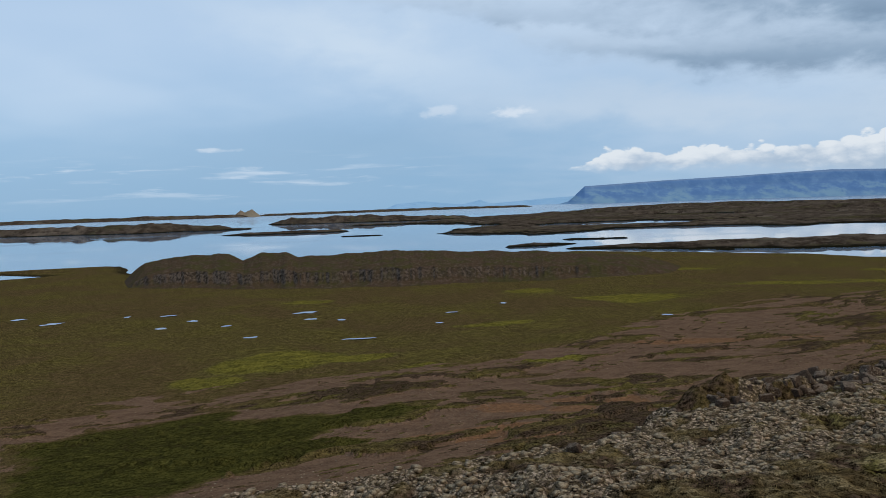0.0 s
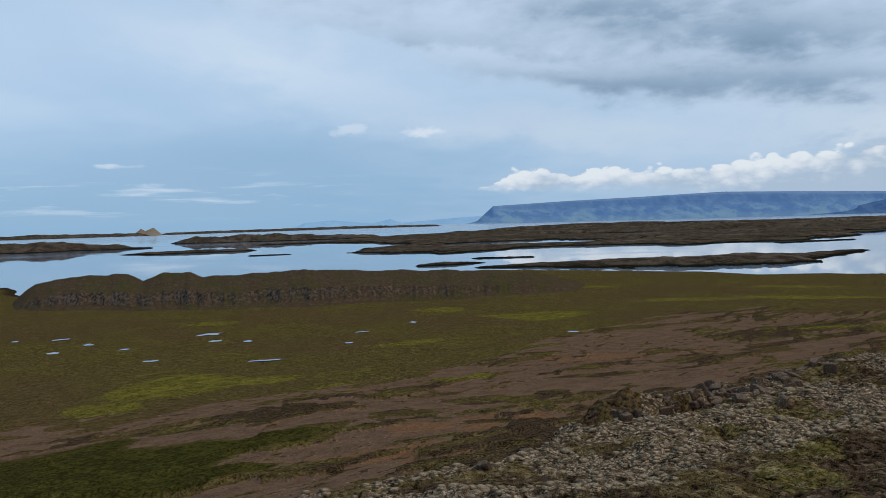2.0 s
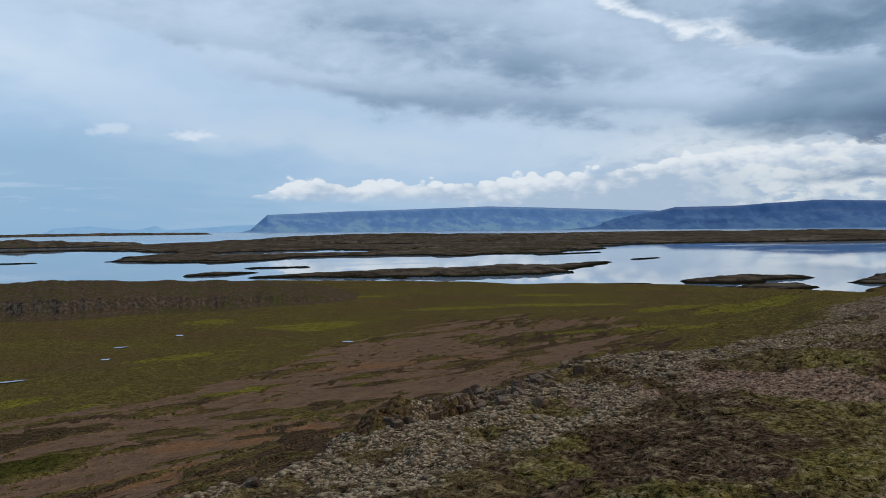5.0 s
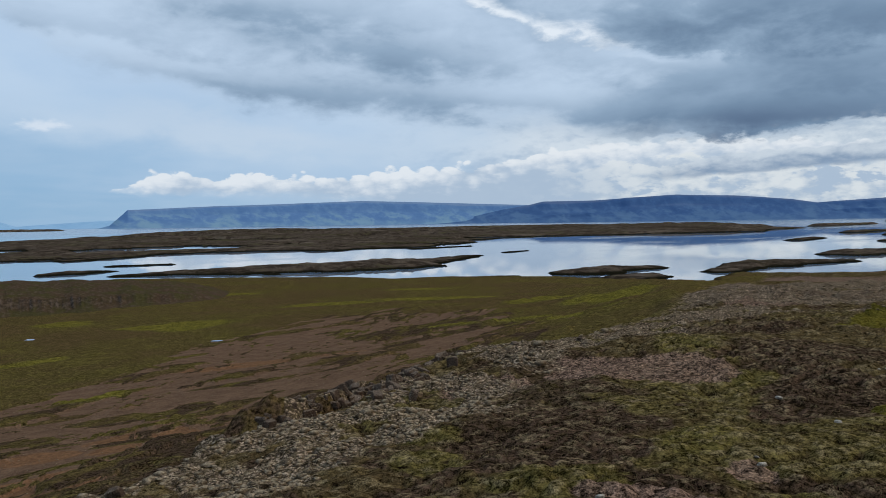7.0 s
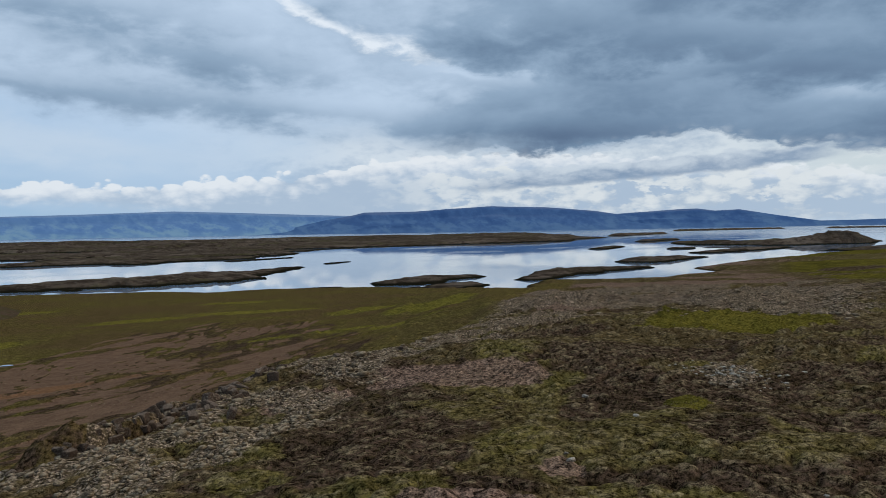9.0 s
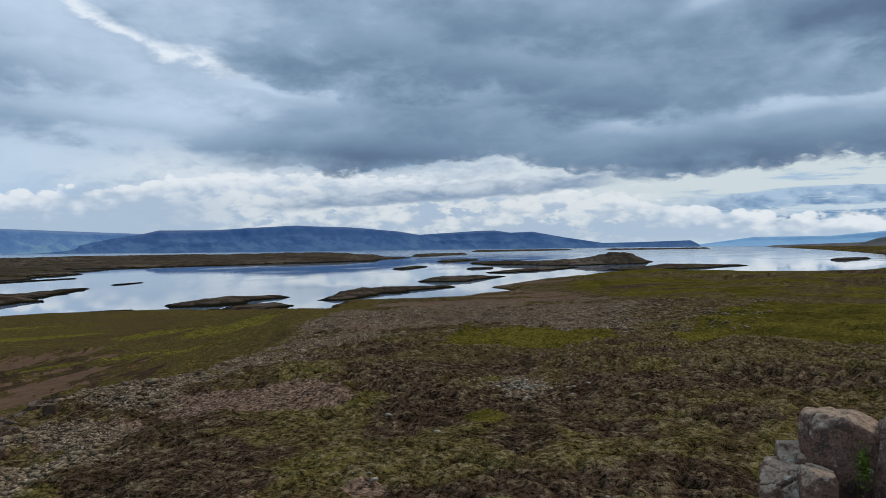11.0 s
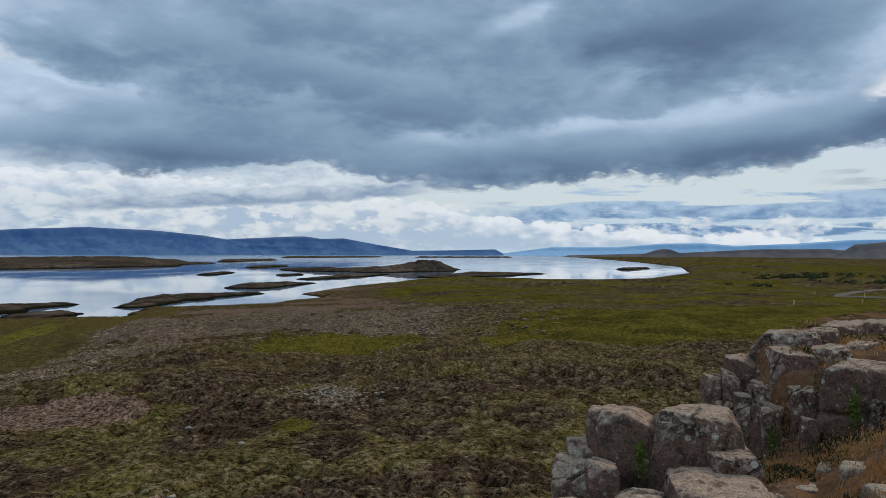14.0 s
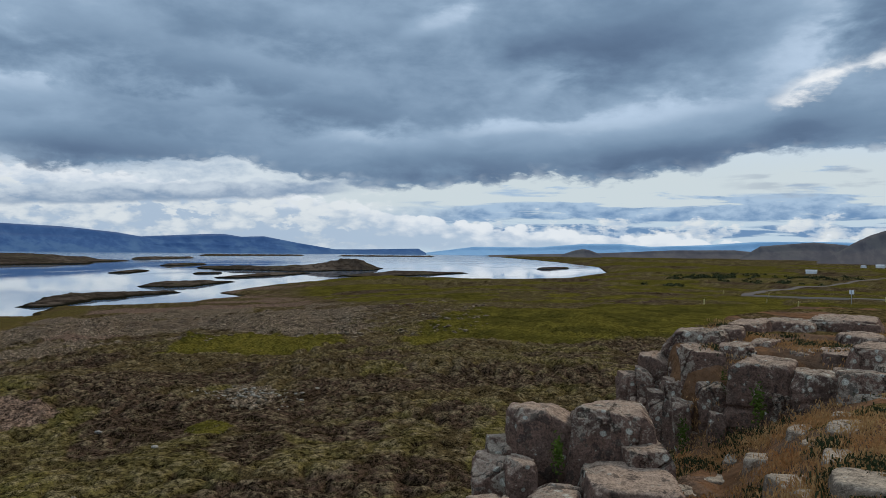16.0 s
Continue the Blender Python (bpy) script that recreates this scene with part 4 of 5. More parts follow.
island("islet", [(28, 309, 4.1, 0.7), (40, 314, 6.8, 1.0), (51, 319, 4.1, 0.5)], "small round grassy islet near the shore")
island("peninsula", [(50, 285, 4.1, 0.5), (76, 283, 10.8, 1.2), (117, 273, 23.0, 2.0), (152, 272, 18.9, 2.3), (173, 282, 10.8, 1.3), (222, 313, 4.1, 0.6)], "low brown grassy headland with a small bluff")
island("peninsula", [(171, 186, 9.5, 1.3), (189, 188, 9.5, 1.4), (209, 187, 5.4, 0.8)], "flat grassy point of land with dark rock edge")
island("peninsula", [(157, 158, 9.5, 0.7), (177, 160, 8.1, 1.2)], "low rocky tongue of land by the shore")
island("peninsula", [(209, 159, 5.4, 0.9), (252, 172, 12.2, 1.6), (291, 164, 5.4, 0.7)], "long green tongue of land reaching into the bay")
island("islet", [(340, 190, 12.2, 1.9), (364, 191, 10.8, 2.0), (397, 187, 5.4, 0.6)], "dark green islet with a low spit")
island("islet", [(456, 213, 6.8, 1.0), (523, 209, 12.2, 1.6), (573, 207, 6.8, 0.8)], "narrow green skerry in the bay")
island("island", [(700, 345, 12, 1.8), (655, 292, 26, 3.0), (645, 247, 28, 3.4), (680, 226, 24, 5.5), (702, 210, 30, 9.0), (735, 206, 22, 5.5), (765, 203, 12, 2.0)], "green island with a dark rounded rocky hill")
island("islet", [(512, 323, 8.1, 1.1), (564, 341, 8.1, 1.1)], "small flat dark skerry")
island("islet", [(757, 422, 8, 2.2), (850, 432, 6, 1.6)], "small flat dark skerry")
island("islet", [(524, 268, 4, 1.2), (541, 262, 4, 1.0)], "tiny low skerry in the bay")
island("islet", [(1165, 698, 16, 4), (1391, 738, 14, 3)], "flat distant skerry in the pale sea")
island("islet", [(1926, 957, 22, 5), (2337, 852, 18, 4)], "thin distant island line")
island("islet", [(2342, 704, 22, 4), (2564, 472, 20, 4)], "thin distant island line")
island("peninsula", [(525, 141, 24.3, 1.2), (606, 126, 27.0, 2.0), (643, 98, 12.2, 0.9)], "flat green point of land closing the bay")
island("islet", [(850, 28, 7, 2.0), (915, 6, 6, 1.8)], "small dark islet in the far bay")
island("islet", [(205, 297, 2.0, 0.5), (214, 300, 1.2, 0.3)], "tiny skerries awash in the bay")
island("islet", [(255, 330, 3.0, 0.5), (275, 338, 2.0, 0.4)], "tiny skerries awash in the bay")
island("islet", [(60, 355, 4.0, 0.5), (82, 352, 3.0, 0.5)], "thin dark skerry lying flat on the water")
island("islet", [(-60, 480, 4.0, 0.5), (-40, 484, 2.0, 0.4)], "thin dark skerry lying flat on the water")
island("islet", [(250, 420, 5.0, 0.6), (300, 430, 3.0, 0.5)], "thin dark skerry lying flat on the water")
island("islet", [(136, 190, 2.0, 0.8), (148, 186, 1.6, 0.6)], "small dark rocks awash near the shore")
island("island", [(-1350, 2150, 60, 9), (-900, 2250, 70, 10), (-640, 2330, 40, 8)], "long distant low island on the horizon")
island("island", [(-560, 2500, 40, 6), (0, 2900, 50, 8), (300, 2900, 40, 6)], "long distant low island on the horizon")


def low_coast():
    X, Y = np.meshgrid(np.arange(-60, 1330, 3.0), np.arange(400, 1320, 3.5), indexing="ij")
    d = inside_distance(X, Y, BIGLAND) + 95 * (fbm(X / 110, Y / 60, 77, 6, 0.64) - 0.5)
    across, along = X * 0.87 - Y * 0.5, X * 0.5 + Y * 0.87
    lakes = step(0.52, 0.56, fbm(across / 170, along / 75, 79, 5, 0.6)) * step(4, 18, d)
    Z = np.where(d > 0, 1.5 * (1 - np.exp(-np.maximum(d, 0) / 6)) * (0.1 + 1.8 * fbm(X / 60, Y / 60, 78, 6, 0.65)) - 4 * lakes + 6.5 * step(760, 1180, np.hypot(X, Y)) * step(10, 90, d) * (0.6 + 0.8 * fbm(X / 90, Y / 90, 81, 4)), np.maximum(-2, d * 0.2))
    tagged(put("low_coast", grid_mesh("low_coast", X, Y, Z), MAT_ISLAND), "wide low brown moorland peninsula across the channel", "land", kind="structure")


low_coast()


# ---- mountains ----
def mountain(name, skyline, dist, depth, label, mat, seed=1, cliff=0.55, category="mountain"):
    """A range along a skyline of (azimuth, elevation in degrees), with a talus foot, a crag band and a plateau behind."""
    a = np.radians(np.linspace(skyline[0][0], skyline[-1][0], int(60 + 16 * (skyline[-1][0] - skyline[0][0]))))
    e = np.interp(np.degrees(a), [p[0] for p in skyline], [p[1] for p in skyline])
    k = np.concatenate([np.linspace(0, 1, 34), np.linspace(1.05, 1.6, 6)])
    A, K = np.meshgrid(a, k, indexing="ij")
    E = np.repeat(e[:, None], len(k), 1)
    H = np.maximum(0.5, 18 + (dist + depth * 0.7) * np.tan(np.radians(E)))
    gully = 0.9 * fbm(A * dist / (depth * 0.45) + K * 0.6, K * 1.1, seed, 4) + 0.1 * fbm(A * dist / 70, K * 2.0, seed + 3, 3)
    prof = np.where(K < cliff, 0.55 * (K / cliff) ** 1.25, np.where(K < cliff + 0.2, 0.55 + 0.4 * step(cliff, cliff + 0.2, K), 0.95 + 0.05 * step(cliff + 0.2, 1, K)))
    prof = np.where(K > 1, 1 - (K - 1) * 0.9, prof)
    Z = -2 + (H + 2) * np.clip(prof + 0.24 * (gully - 0.5) * (K > 0.03) * (K < 0.97) * np.sin(np.pi * np.clip(K, 0, 1)), 0, 1.05)
    R = dist + depth * K * 0.7 - depth * 0.16 * (gully - 0.5) * np.sin(np.pi * np.clip(K, 0, 1))
    return tagged(put(name, grid_mesh(name, R * np.sin(A), R * np.cos(A), Z), mat), label, category)


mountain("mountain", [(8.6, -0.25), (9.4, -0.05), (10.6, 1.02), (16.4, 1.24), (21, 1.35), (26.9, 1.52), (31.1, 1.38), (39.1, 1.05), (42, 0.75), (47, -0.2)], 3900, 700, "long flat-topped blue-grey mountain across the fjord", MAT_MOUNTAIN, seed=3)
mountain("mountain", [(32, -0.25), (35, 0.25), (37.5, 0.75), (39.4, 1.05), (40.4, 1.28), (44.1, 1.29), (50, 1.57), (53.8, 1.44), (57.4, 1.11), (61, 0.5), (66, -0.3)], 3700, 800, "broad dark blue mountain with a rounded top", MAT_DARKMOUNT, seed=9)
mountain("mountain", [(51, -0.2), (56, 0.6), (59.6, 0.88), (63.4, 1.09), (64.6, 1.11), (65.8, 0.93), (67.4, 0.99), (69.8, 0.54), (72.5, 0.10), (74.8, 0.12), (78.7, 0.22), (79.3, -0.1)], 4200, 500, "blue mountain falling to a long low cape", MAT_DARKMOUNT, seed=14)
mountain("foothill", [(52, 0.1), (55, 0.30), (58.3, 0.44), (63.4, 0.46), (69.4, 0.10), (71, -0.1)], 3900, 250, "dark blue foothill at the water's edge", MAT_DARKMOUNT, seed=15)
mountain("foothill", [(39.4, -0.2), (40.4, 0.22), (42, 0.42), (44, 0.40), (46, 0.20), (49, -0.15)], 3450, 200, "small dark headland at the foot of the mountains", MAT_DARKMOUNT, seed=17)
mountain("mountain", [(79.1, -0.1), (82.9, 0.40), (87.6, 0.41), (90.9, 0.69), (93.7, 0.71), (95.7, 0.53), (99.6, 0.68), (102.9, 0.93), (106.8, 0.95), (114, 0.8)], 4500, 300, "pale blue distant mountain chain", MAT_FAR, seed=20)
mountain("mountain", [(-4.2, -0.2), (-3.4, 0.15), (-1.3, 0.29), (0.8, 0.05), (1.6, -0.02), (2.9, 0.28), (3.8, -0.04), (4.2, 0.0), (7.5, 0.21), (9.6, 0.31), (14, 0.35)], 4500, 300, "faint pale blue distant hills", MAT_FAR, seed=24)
mountain("hill", [(89.4, -0.1), (90.3, 0.2), (90.9, 0.32), (91.4, 0.25), (92.3, -0.1)], 2600, 120, "small rounded dark hill on the far shore", MAT_HILL, seed=30, category="hill")
mountain("hill", [(84, -0.2), (92.5, 0.04), (97.3, 0.29), (101.4, 0.33), (104, 0.1)], 2900, 250, "long low brown ridge across the moor", MAT_HILL, seed=31, category="hill")
mountain("hill", [(101.8, -0.2), (102.4, 0.18), (103.1, 0.62), (106.4, 0.91), (108.1, 0.76), (111, 0.4)], 2500, 260, "flat-topped brown hill above the moor", MAT_HILL, seed=33, category="hill")
mountain("hill", [(106.6, -0.4), (107.8, 0.23), (108.8, 0.88), (109.7, 1.36), (110.6, 1.69), (118, 3.2), (124, 2.0)], 1500, 300, "steep brown hillside rising from the moor", MAT_HILL, seed=35, category="hill")
mountain("hill", [(-15.3, -0.4), (-14.7, 0.07), (-14.42, -0.1), (-13.9, 0.13), (-13.3, -0.4)], 2400, 50, "pair of pale round rocky knobs on a low island", MAT_KNOB, seed=36, category="hill")

# ---- rock outcrop on the knoll ----
FRONT = [
    (9.14, 0.17, 14.66, 0.77, 0.75, 1.58, -3),
    (8.95, -0.32, 14.76, 0.69, 0.8, 1.52, 7),
    (9.05, -0.59, 15.86, 0.72, 0.7, 0.38, 2),
    (8.63, -0.85, 15.41, 0.5, 0.6, 0.54, 1),
    (8.64, 0.71, 14.83, 0.49, 0.6, 0.87, 0),
    (9.08, 0.65, 15.43, 0.38, 0.45, 0.43, -4),
    (8.37, 0.48, 15.04, 0.3, 0.4, 0.75, 3),
    (7.93, -0.64, 15.4, 0.89, 0.8, 0.39, 3),
    (7.72, 0.04, 15.36, 0.46, 0.5, 0.29, -3),
    (7.5, 0.64, 15.34, 0.42, 0.5, 0.23, 2),
    (8.69, -0.74, 15.09, 0.42, 0.5, 0.68, -2),
]
WALL_END = [
    (13.48, -1.11, 14.84, 0.35, 0.5, 1.14, -3),
    (13.31, -1.35, 14.64, 0.26, 0.4, 1.53, -2),
    (13.77, -1.63, 14.86, 0.5, 0.6, 1.45, -4),
    (12.89, -1.56, 14.58, 0.35, 0.4, 1.38, -2),
    (13.39, -1.93, 15.42, 0.4, 0.5, 0.83, 3),
    (12.6, -1.79, 14.58, 0.43, 0.5, 1.12, 1),
    (12.98, -1.76, 15.21, 0.4, 0.45, 0.77, 0),
    (12.81, -2.07, 15.25, 0.26, 0.4, 0.79, 2),
    (13.02, -1.26, 14.57, 0.3, 0.4, 1.07, -3),
]
WALL_MID = [
    (13.91, -2.35, 15.73, 0.97, 0.9, 0.99, -5),
    (13.09, -2.19, 15.72, 0.66, 0.6, 0.82, 0),
    (13.27, -2.8, 15.78, 0.58, 0.8, 0.77, -2),
    (12.47, -2.25, 14.87, 0.44, 0.6, 1.15, 0),
    (12.42, -2.53, 15.36, 0.23, 0.4, 0.62, 2),
    (12.12, -2.55, 14.88, 0.36, 0.4, 0.81, 4),
    (12.26, -2.93, 15.65, 0.85, 0.9, 0.8, 2),
    (12.2, -2.85, 15.19, 0.45, 0.5, 0.53, 0),
    (11.83, -3.07, 15.28, 0.27, 0.5, 0.75, 2),
    (11.83, -3.28, 15.51, 0.19, 0.4, 0.77, -2),
    (11.64, -3.51, 15.66, 0.67, 0.8, 0.7, 1),
    (11.3, -4.04, 15.82, 0.64, 0.9, 0.62, -1),
]
WALL_TOP = [
    (14.13, -2.86, 16.22, 0.42, 0.7, 0.52, 0),
    (13.53, -3.26, 16.03, 0.36, 0.7, 0.57, 2),
    (15.62, -3.49, 16.2, 0.62, 0.9, 0.59, 0),
    (13.94, -3.62, 16.03, 0.69, 0.9, 0.48, 1),
    (13.11, -3.84, 16.02, 0.6, 0.8, 0.49, -1),
    (12.68, -4.2, 16.1, 0.6, 0.8, 0.45, 2),
    (12.04, -4.51, 16.24, 0.58, 0.8, 0.49, -2),
    (16.26, -4.41, 16.27, 0.83, 1.0, 0.44, 1),
    (16.55, -5.54, 16.36, 1.21, 1.0, 0.41, 0),
    (14.12, -4.95, 16.31, 0.69, 0.8, 0.37, 2),
    (11.51, -4.62, 15.85, 0.59, 0.9, 0.66, 0),
]
SLABS = [
    (10.07, -2.95, 15.87, 0.46, 0.5, 0.09, 0),
    (9.82, -3.34, 16.12, 0.36, 0.4, 0.08, 0),
    (9.02, -3.22, 16.17, 0.77, 0.6, 0.07, 0),
    (7.81, -2.75, 16.14, 0.64, 0.6, 0.07, 0),
    (6.67, -2.43, 16.14, 0.55, 0.7, 0.16, 0),
    (7.81, -2.3, 15.88, 0.64, 0.6, 0.07, 0),
    (10.79, -2.29, 15.29, 0.34, 0.4, 0.07, 0),
    (9.62, -1.52, 15.15, 0.44, 0.4, 0.08, 0),
    (9.9, -2.46, 15.55, 0.53, 0.4, 0.07, 0),
    (10.23, -1.89, 15.17, 0.45, 0.4, 0.07, 0),
    (9.12, -2.79, 15.95, 0.35, 0.4, 0.07, 0),
    (10.74, -4.04, 16.2, 0.58, 0.5, 0.07, 0),
    (7.07, -2.12, 15.95, 0.27, 0.4, 0.07, 0),
]


def smooth_noise(p, seed, scale):
    """Cheap 3D noise from two planes of value noise, about -0.5 to 0.5."""
    x, y, z = p[:, 0] * scale, p[:, 1] * scale, p[:, 2] * scale
    return (fbm(x + z * 0.37, y - z * 0.61, seed, 3) + fbm(y + x * 0.43 + 9, z + x * 0.21, seed + 50, 3) + fbm(z + 4, x - y * 0.3, seed + 90, 3)) / 3 - 0.5


def block_mesh(name, w, d, h, seed, n=11, soft=0.16, rough=0.05, joints=0):
    """A weathered basalt block, its foot at z = 0."""
    g = np.linspace(-1, 1, n)
    A, B = np.meshgrid(g, g, indexing="ij")
    one = np.ones_like(A)
    sides = [(A, B, one), (B, A, -one), (one, A, B), (-one, B, A), (B, one, A), (A, -one, B)]
    P = np.concatenate([np.stack([s.ravel() for s in f], -1) for f in sides])
    rnd = random.Random(seed)
    ball = P / np.linalg.norm(P, axis=1)[:, None]
    k = soft * (np.sort(np.abs(P), axis=1)[:, 1] ** 8)
    P = P * (1 - k)[:, None] + ball * 1.25 * k[:, None]
    size = np.array([w / 2, d / 2, h / 2])
    Q = P * size
    # broken faces and chipped corners: cut by tilted planes
    for i in range(11):
        if i < 5:
            a = rnd.uniform(0, 6.283)
            nrm = Vector((math.cos(a), math.sin(a), rnd.uniform(-0.2, 0.45))).normalized()
            reach = rnd.uniform(0.78, 0.98)
        else:
            nrm = Vector((rnd.uniform(-1, 1), rnd.uniform(-1, 1), rnd.uniform(0.1, 1.2))).normalized()
            reach = rnd.uniform(0.76, 0.92)
        off = reach * (abs(nrm.x) * size[0] + abs(nrm.y) * size[1] + abs(nrm.z) * size[2])
        over = np.maximum(Q @ np.array(nrm) - off, 0)
        Q = Q - over[:, None] * np.array(nrm)
    # joints worn into the faces
    for i in range(joints):
        nrm = np.array(Vector((rnd.gauss(0, 0.2), rnd.gauss(0, 0.2), 1)).normalized() if i % 2 else Vector((rnd.uniform(-1, 1), rnd.uniform(-1, 1), rnd.gauss(0, 0.2))).normalized())
        far = Q @ nrm - rnd.uniform(-0.6, 0.6) * float(np.abs(nrm) @ size) + 0.05 * smooth_noise(Q, seed + 20 + i, 3.0)
        Q = Q - ball * (rnd.uniform(0.02, 0.05) * np.exp(-(far / 0.022) ** 2))[:, None]
    s0 = min(w, d, max(h, 0.25))
    Q = Q + ball * (smooth_noise(Q, seed, 1.6 / s0)[:, None] * rough * 2.0 * s0 + smooth_noise(Q, seed + 7, 6 / s0)[:, None] * rough * 0.9 * s0 + smooth_noise(Q, seed + 9, 16 / s0)[:, None] * rough * 0.45 * s0)
    taper = 1 - 0.08 * rnd.random() * (Q[:, 2] / size[2])
    Q[:, 0] *= taper
    Q[:, 2] += h / 2
    quads = []
    for f in range(6):
        for i in range(n - 1):
            for j in range(n - 1):
                b = f * n * n + i * n + j
                quads.append((b, b + n, b + n + 1, b + 1))
    bm = bmesh.new()
    vs = [bm.verts.new(c) for c in Q.tolist()]
    for qd in quads:
        bm.faces.new([vs[i] for i in qd])
    bmesh.ops.remove_doubles(bm, verts=bm.verts, dist=0.002)
    bmesh.ops.recalc_face_normals(bm, faces=bm.faces)
    for f in bm.faces:
        f.smooth = True
    me = bpy.data.meshes.new(name)
    bm.to_mesh(me)
    bm.free()
    return me


def ground_at(x, y):
    return float(land(np.array([float(x)]), np.array([float(y)]))[0])


def outcrop(name, rows, label, centre, seed):
    root = tagged(new(name), label, "rock outcrop")
    root.location = (*centre, 14.6)
    rnd = random.Random(seed)
    for i, (x, y, zb, w, d, h, lean) in enumerate(rows):
        h = max(h, 0.16)
        sink = 0.25
        me = block_mesh("rock_block", w * 1.14, d * 1.3, h + sink, seed * 100 + i, 31 if h > 0.4 else 21, soft=rnd.uniform(0.35, 0.70), rough=0.10, joints=5 if h > 0.4 else 2)
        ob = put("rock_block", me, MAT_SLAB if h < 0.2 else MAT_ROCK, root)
        ob.matrix_parent_inverse = Matrix.Identity(4)
        face = -math.degrees(math.atan2(x, y)) + (rnd.uniform(-14, 14) if h > 0.25 else rnd.uniform(-60, 60))
        ob.matrix_basis = Matrix.Translation((-centre[0], -centre[1], -14.6)) @ pose(x, y, zb - sink, rnd.uniform(-3, 3), lean * 0.8, face)
    return root


FILL = []
rnd = random.Random(8)
for i in range(30):
    az, far, high = 94.4 + 7.0 * i / 29 + rnd.uniform(-0.4, 0.4), 13.1 - 0.6 * i / 29 + rnd.uniform(-0.3, 0.4), 15.45 + rnd.uniform(-0.5, 0.35)
    x, y = far * math.sin(radians(az)), far * math.cos(radians(az))
    FILL.append((x, y, 14.5, rnd.uniform(0.20, 0.40), 0.4, high - 14.5, rnd.randint(-6, 6)))

outcrop("rock_outcrop", FRONT, "cracked reddish-brown basalt blocks standing on the knoll's edge", (9.0, -0.2), 3)
outcrop("rock_outcrop", WALL_END + WALL_MID + WALL_TOP + FILL, "jointed wall of lichen-spotted basalt columns and blocks", (13.2, -2.6), 5)
for i, (x, y, zb, w, d, h, lean) in enumerate(SLABS):
    hh = max(h, 0.07)
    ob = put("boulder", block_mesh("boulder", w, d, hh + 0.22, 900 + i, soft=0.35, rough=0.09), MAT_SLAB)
    ob.matrix_world = pose(x, y, ground_at(x, y) - 0.29, random.uniform(-4, 4), random.uniform(-4, 4), -math.degrees(math.atan2(x, y)) + random.uniform(-25, 25))
    tagged(ob, "flat grey lichen-spotted boulder set in the dry grass", "boulder", "boulders on the knoll")


def rim_crags():
    """Broken rock steps along the outer side of the terrace rim."""
    rnd = random.Random(44)
    root = tagged(new("rock_ledge"), "dark broken basalt ledge along the terrace rim", "rock outcrop")
    root.location = (10.0, 17.5, 12.0)
    shapes = [block_mesh("rock_block", 1.0, 0.8, 0.75, 600 + i, 9, soft=0.15, rough=0.12) for i in range(8)]
    for me in shapes:
        me.materials.append(MAT_LEDGE)
    made = 0
    while made < 260:
        u = rnd.choice((rnd.uniform(12, 18.5), rnd.uniform(13.5, 18), rnd.uniform(15, 20.5)))
        w = rnd.gauss(-2.4, 0.7) if made % 3 else rnd.gauss(-0.1, 0.6)
        if rnd.random() < 0.15:
            u, w = rnd.uniform(2, 26), rnd.gauss(0.2, 0.6)
        x, y = -0.6 + u * 0.84 + w * 0.54, 11.0 + u * 0.54 - w * 0.84
        s = float(rim_side(np.array([x]), np.array([y]))[0])
        x, y = x - (s - w) * 0.54, y + (s - w) * 0.84
        k = rnd.uniform(0.16, 0.42) * (1.35 if made % 5 == 0 and 11 < u < 21 else 1.0)
        ob = new("rock_block", shapes[made % 8])
        ob.parent = root
        ob.matrix_basis = Matrix.Translation((-10.0, -17.5, -12.0)) @ pose(x, y, ground_at(x, y) - 0.42 * k, rnd.uniform(-25, 25), rnd.uniform(-25, 25), rnd.uniform(0, 360)) @ Matrix.Diagonal((k, k * rnd.uniform(0.5, 1), k * rnd.uniform(0.6, 1.5), 1))
        made += 1


rim_crags()

# ---- loose stones ----
def pebble_points(seed):
    bm = bmesh.new()
    bmesh.ops.create_icosphere(bm, subdivisions=1, radius=1.0)
    P = np.array([v.co[:] for v in bm.verts])
    F = np.array([[v.index for v in f.verts] for f in bm.faces])
    bm.free()
    rnd = random.Random(seed)
    for _ in range(7):
        nrm = np.array(Vector((rnd.uniform(-1, 1), rnd.uniform(-1, 1), rnd.uniform(-1, 1))).normalized())
        P = P - np.maximum(P @ nrm - rnd.uniform(0.5, 0.85), 0)[:, None] * nrm
    return P * np.array([1.0, 0.8, 0.36]), F


def from_arrays(name, P, F):
    me = bpy.data.meshes.new(name)
    me.vertices.add(len(P))
    me.vertices.foreach_set("co", P.astype(np.float32).ravel())
    n = F.shape[1]
    me.loops.add(F.size)
    me.loops.foreach_set("vertex_index", F.astype(np.int32).ravel())
    me.polygons.add(len(F))
    me.polygons.foreach_set("loop_start", (np.arange(len(F)) * n).astype(np.int32))
    me.update(calc_edges=True)
    return me


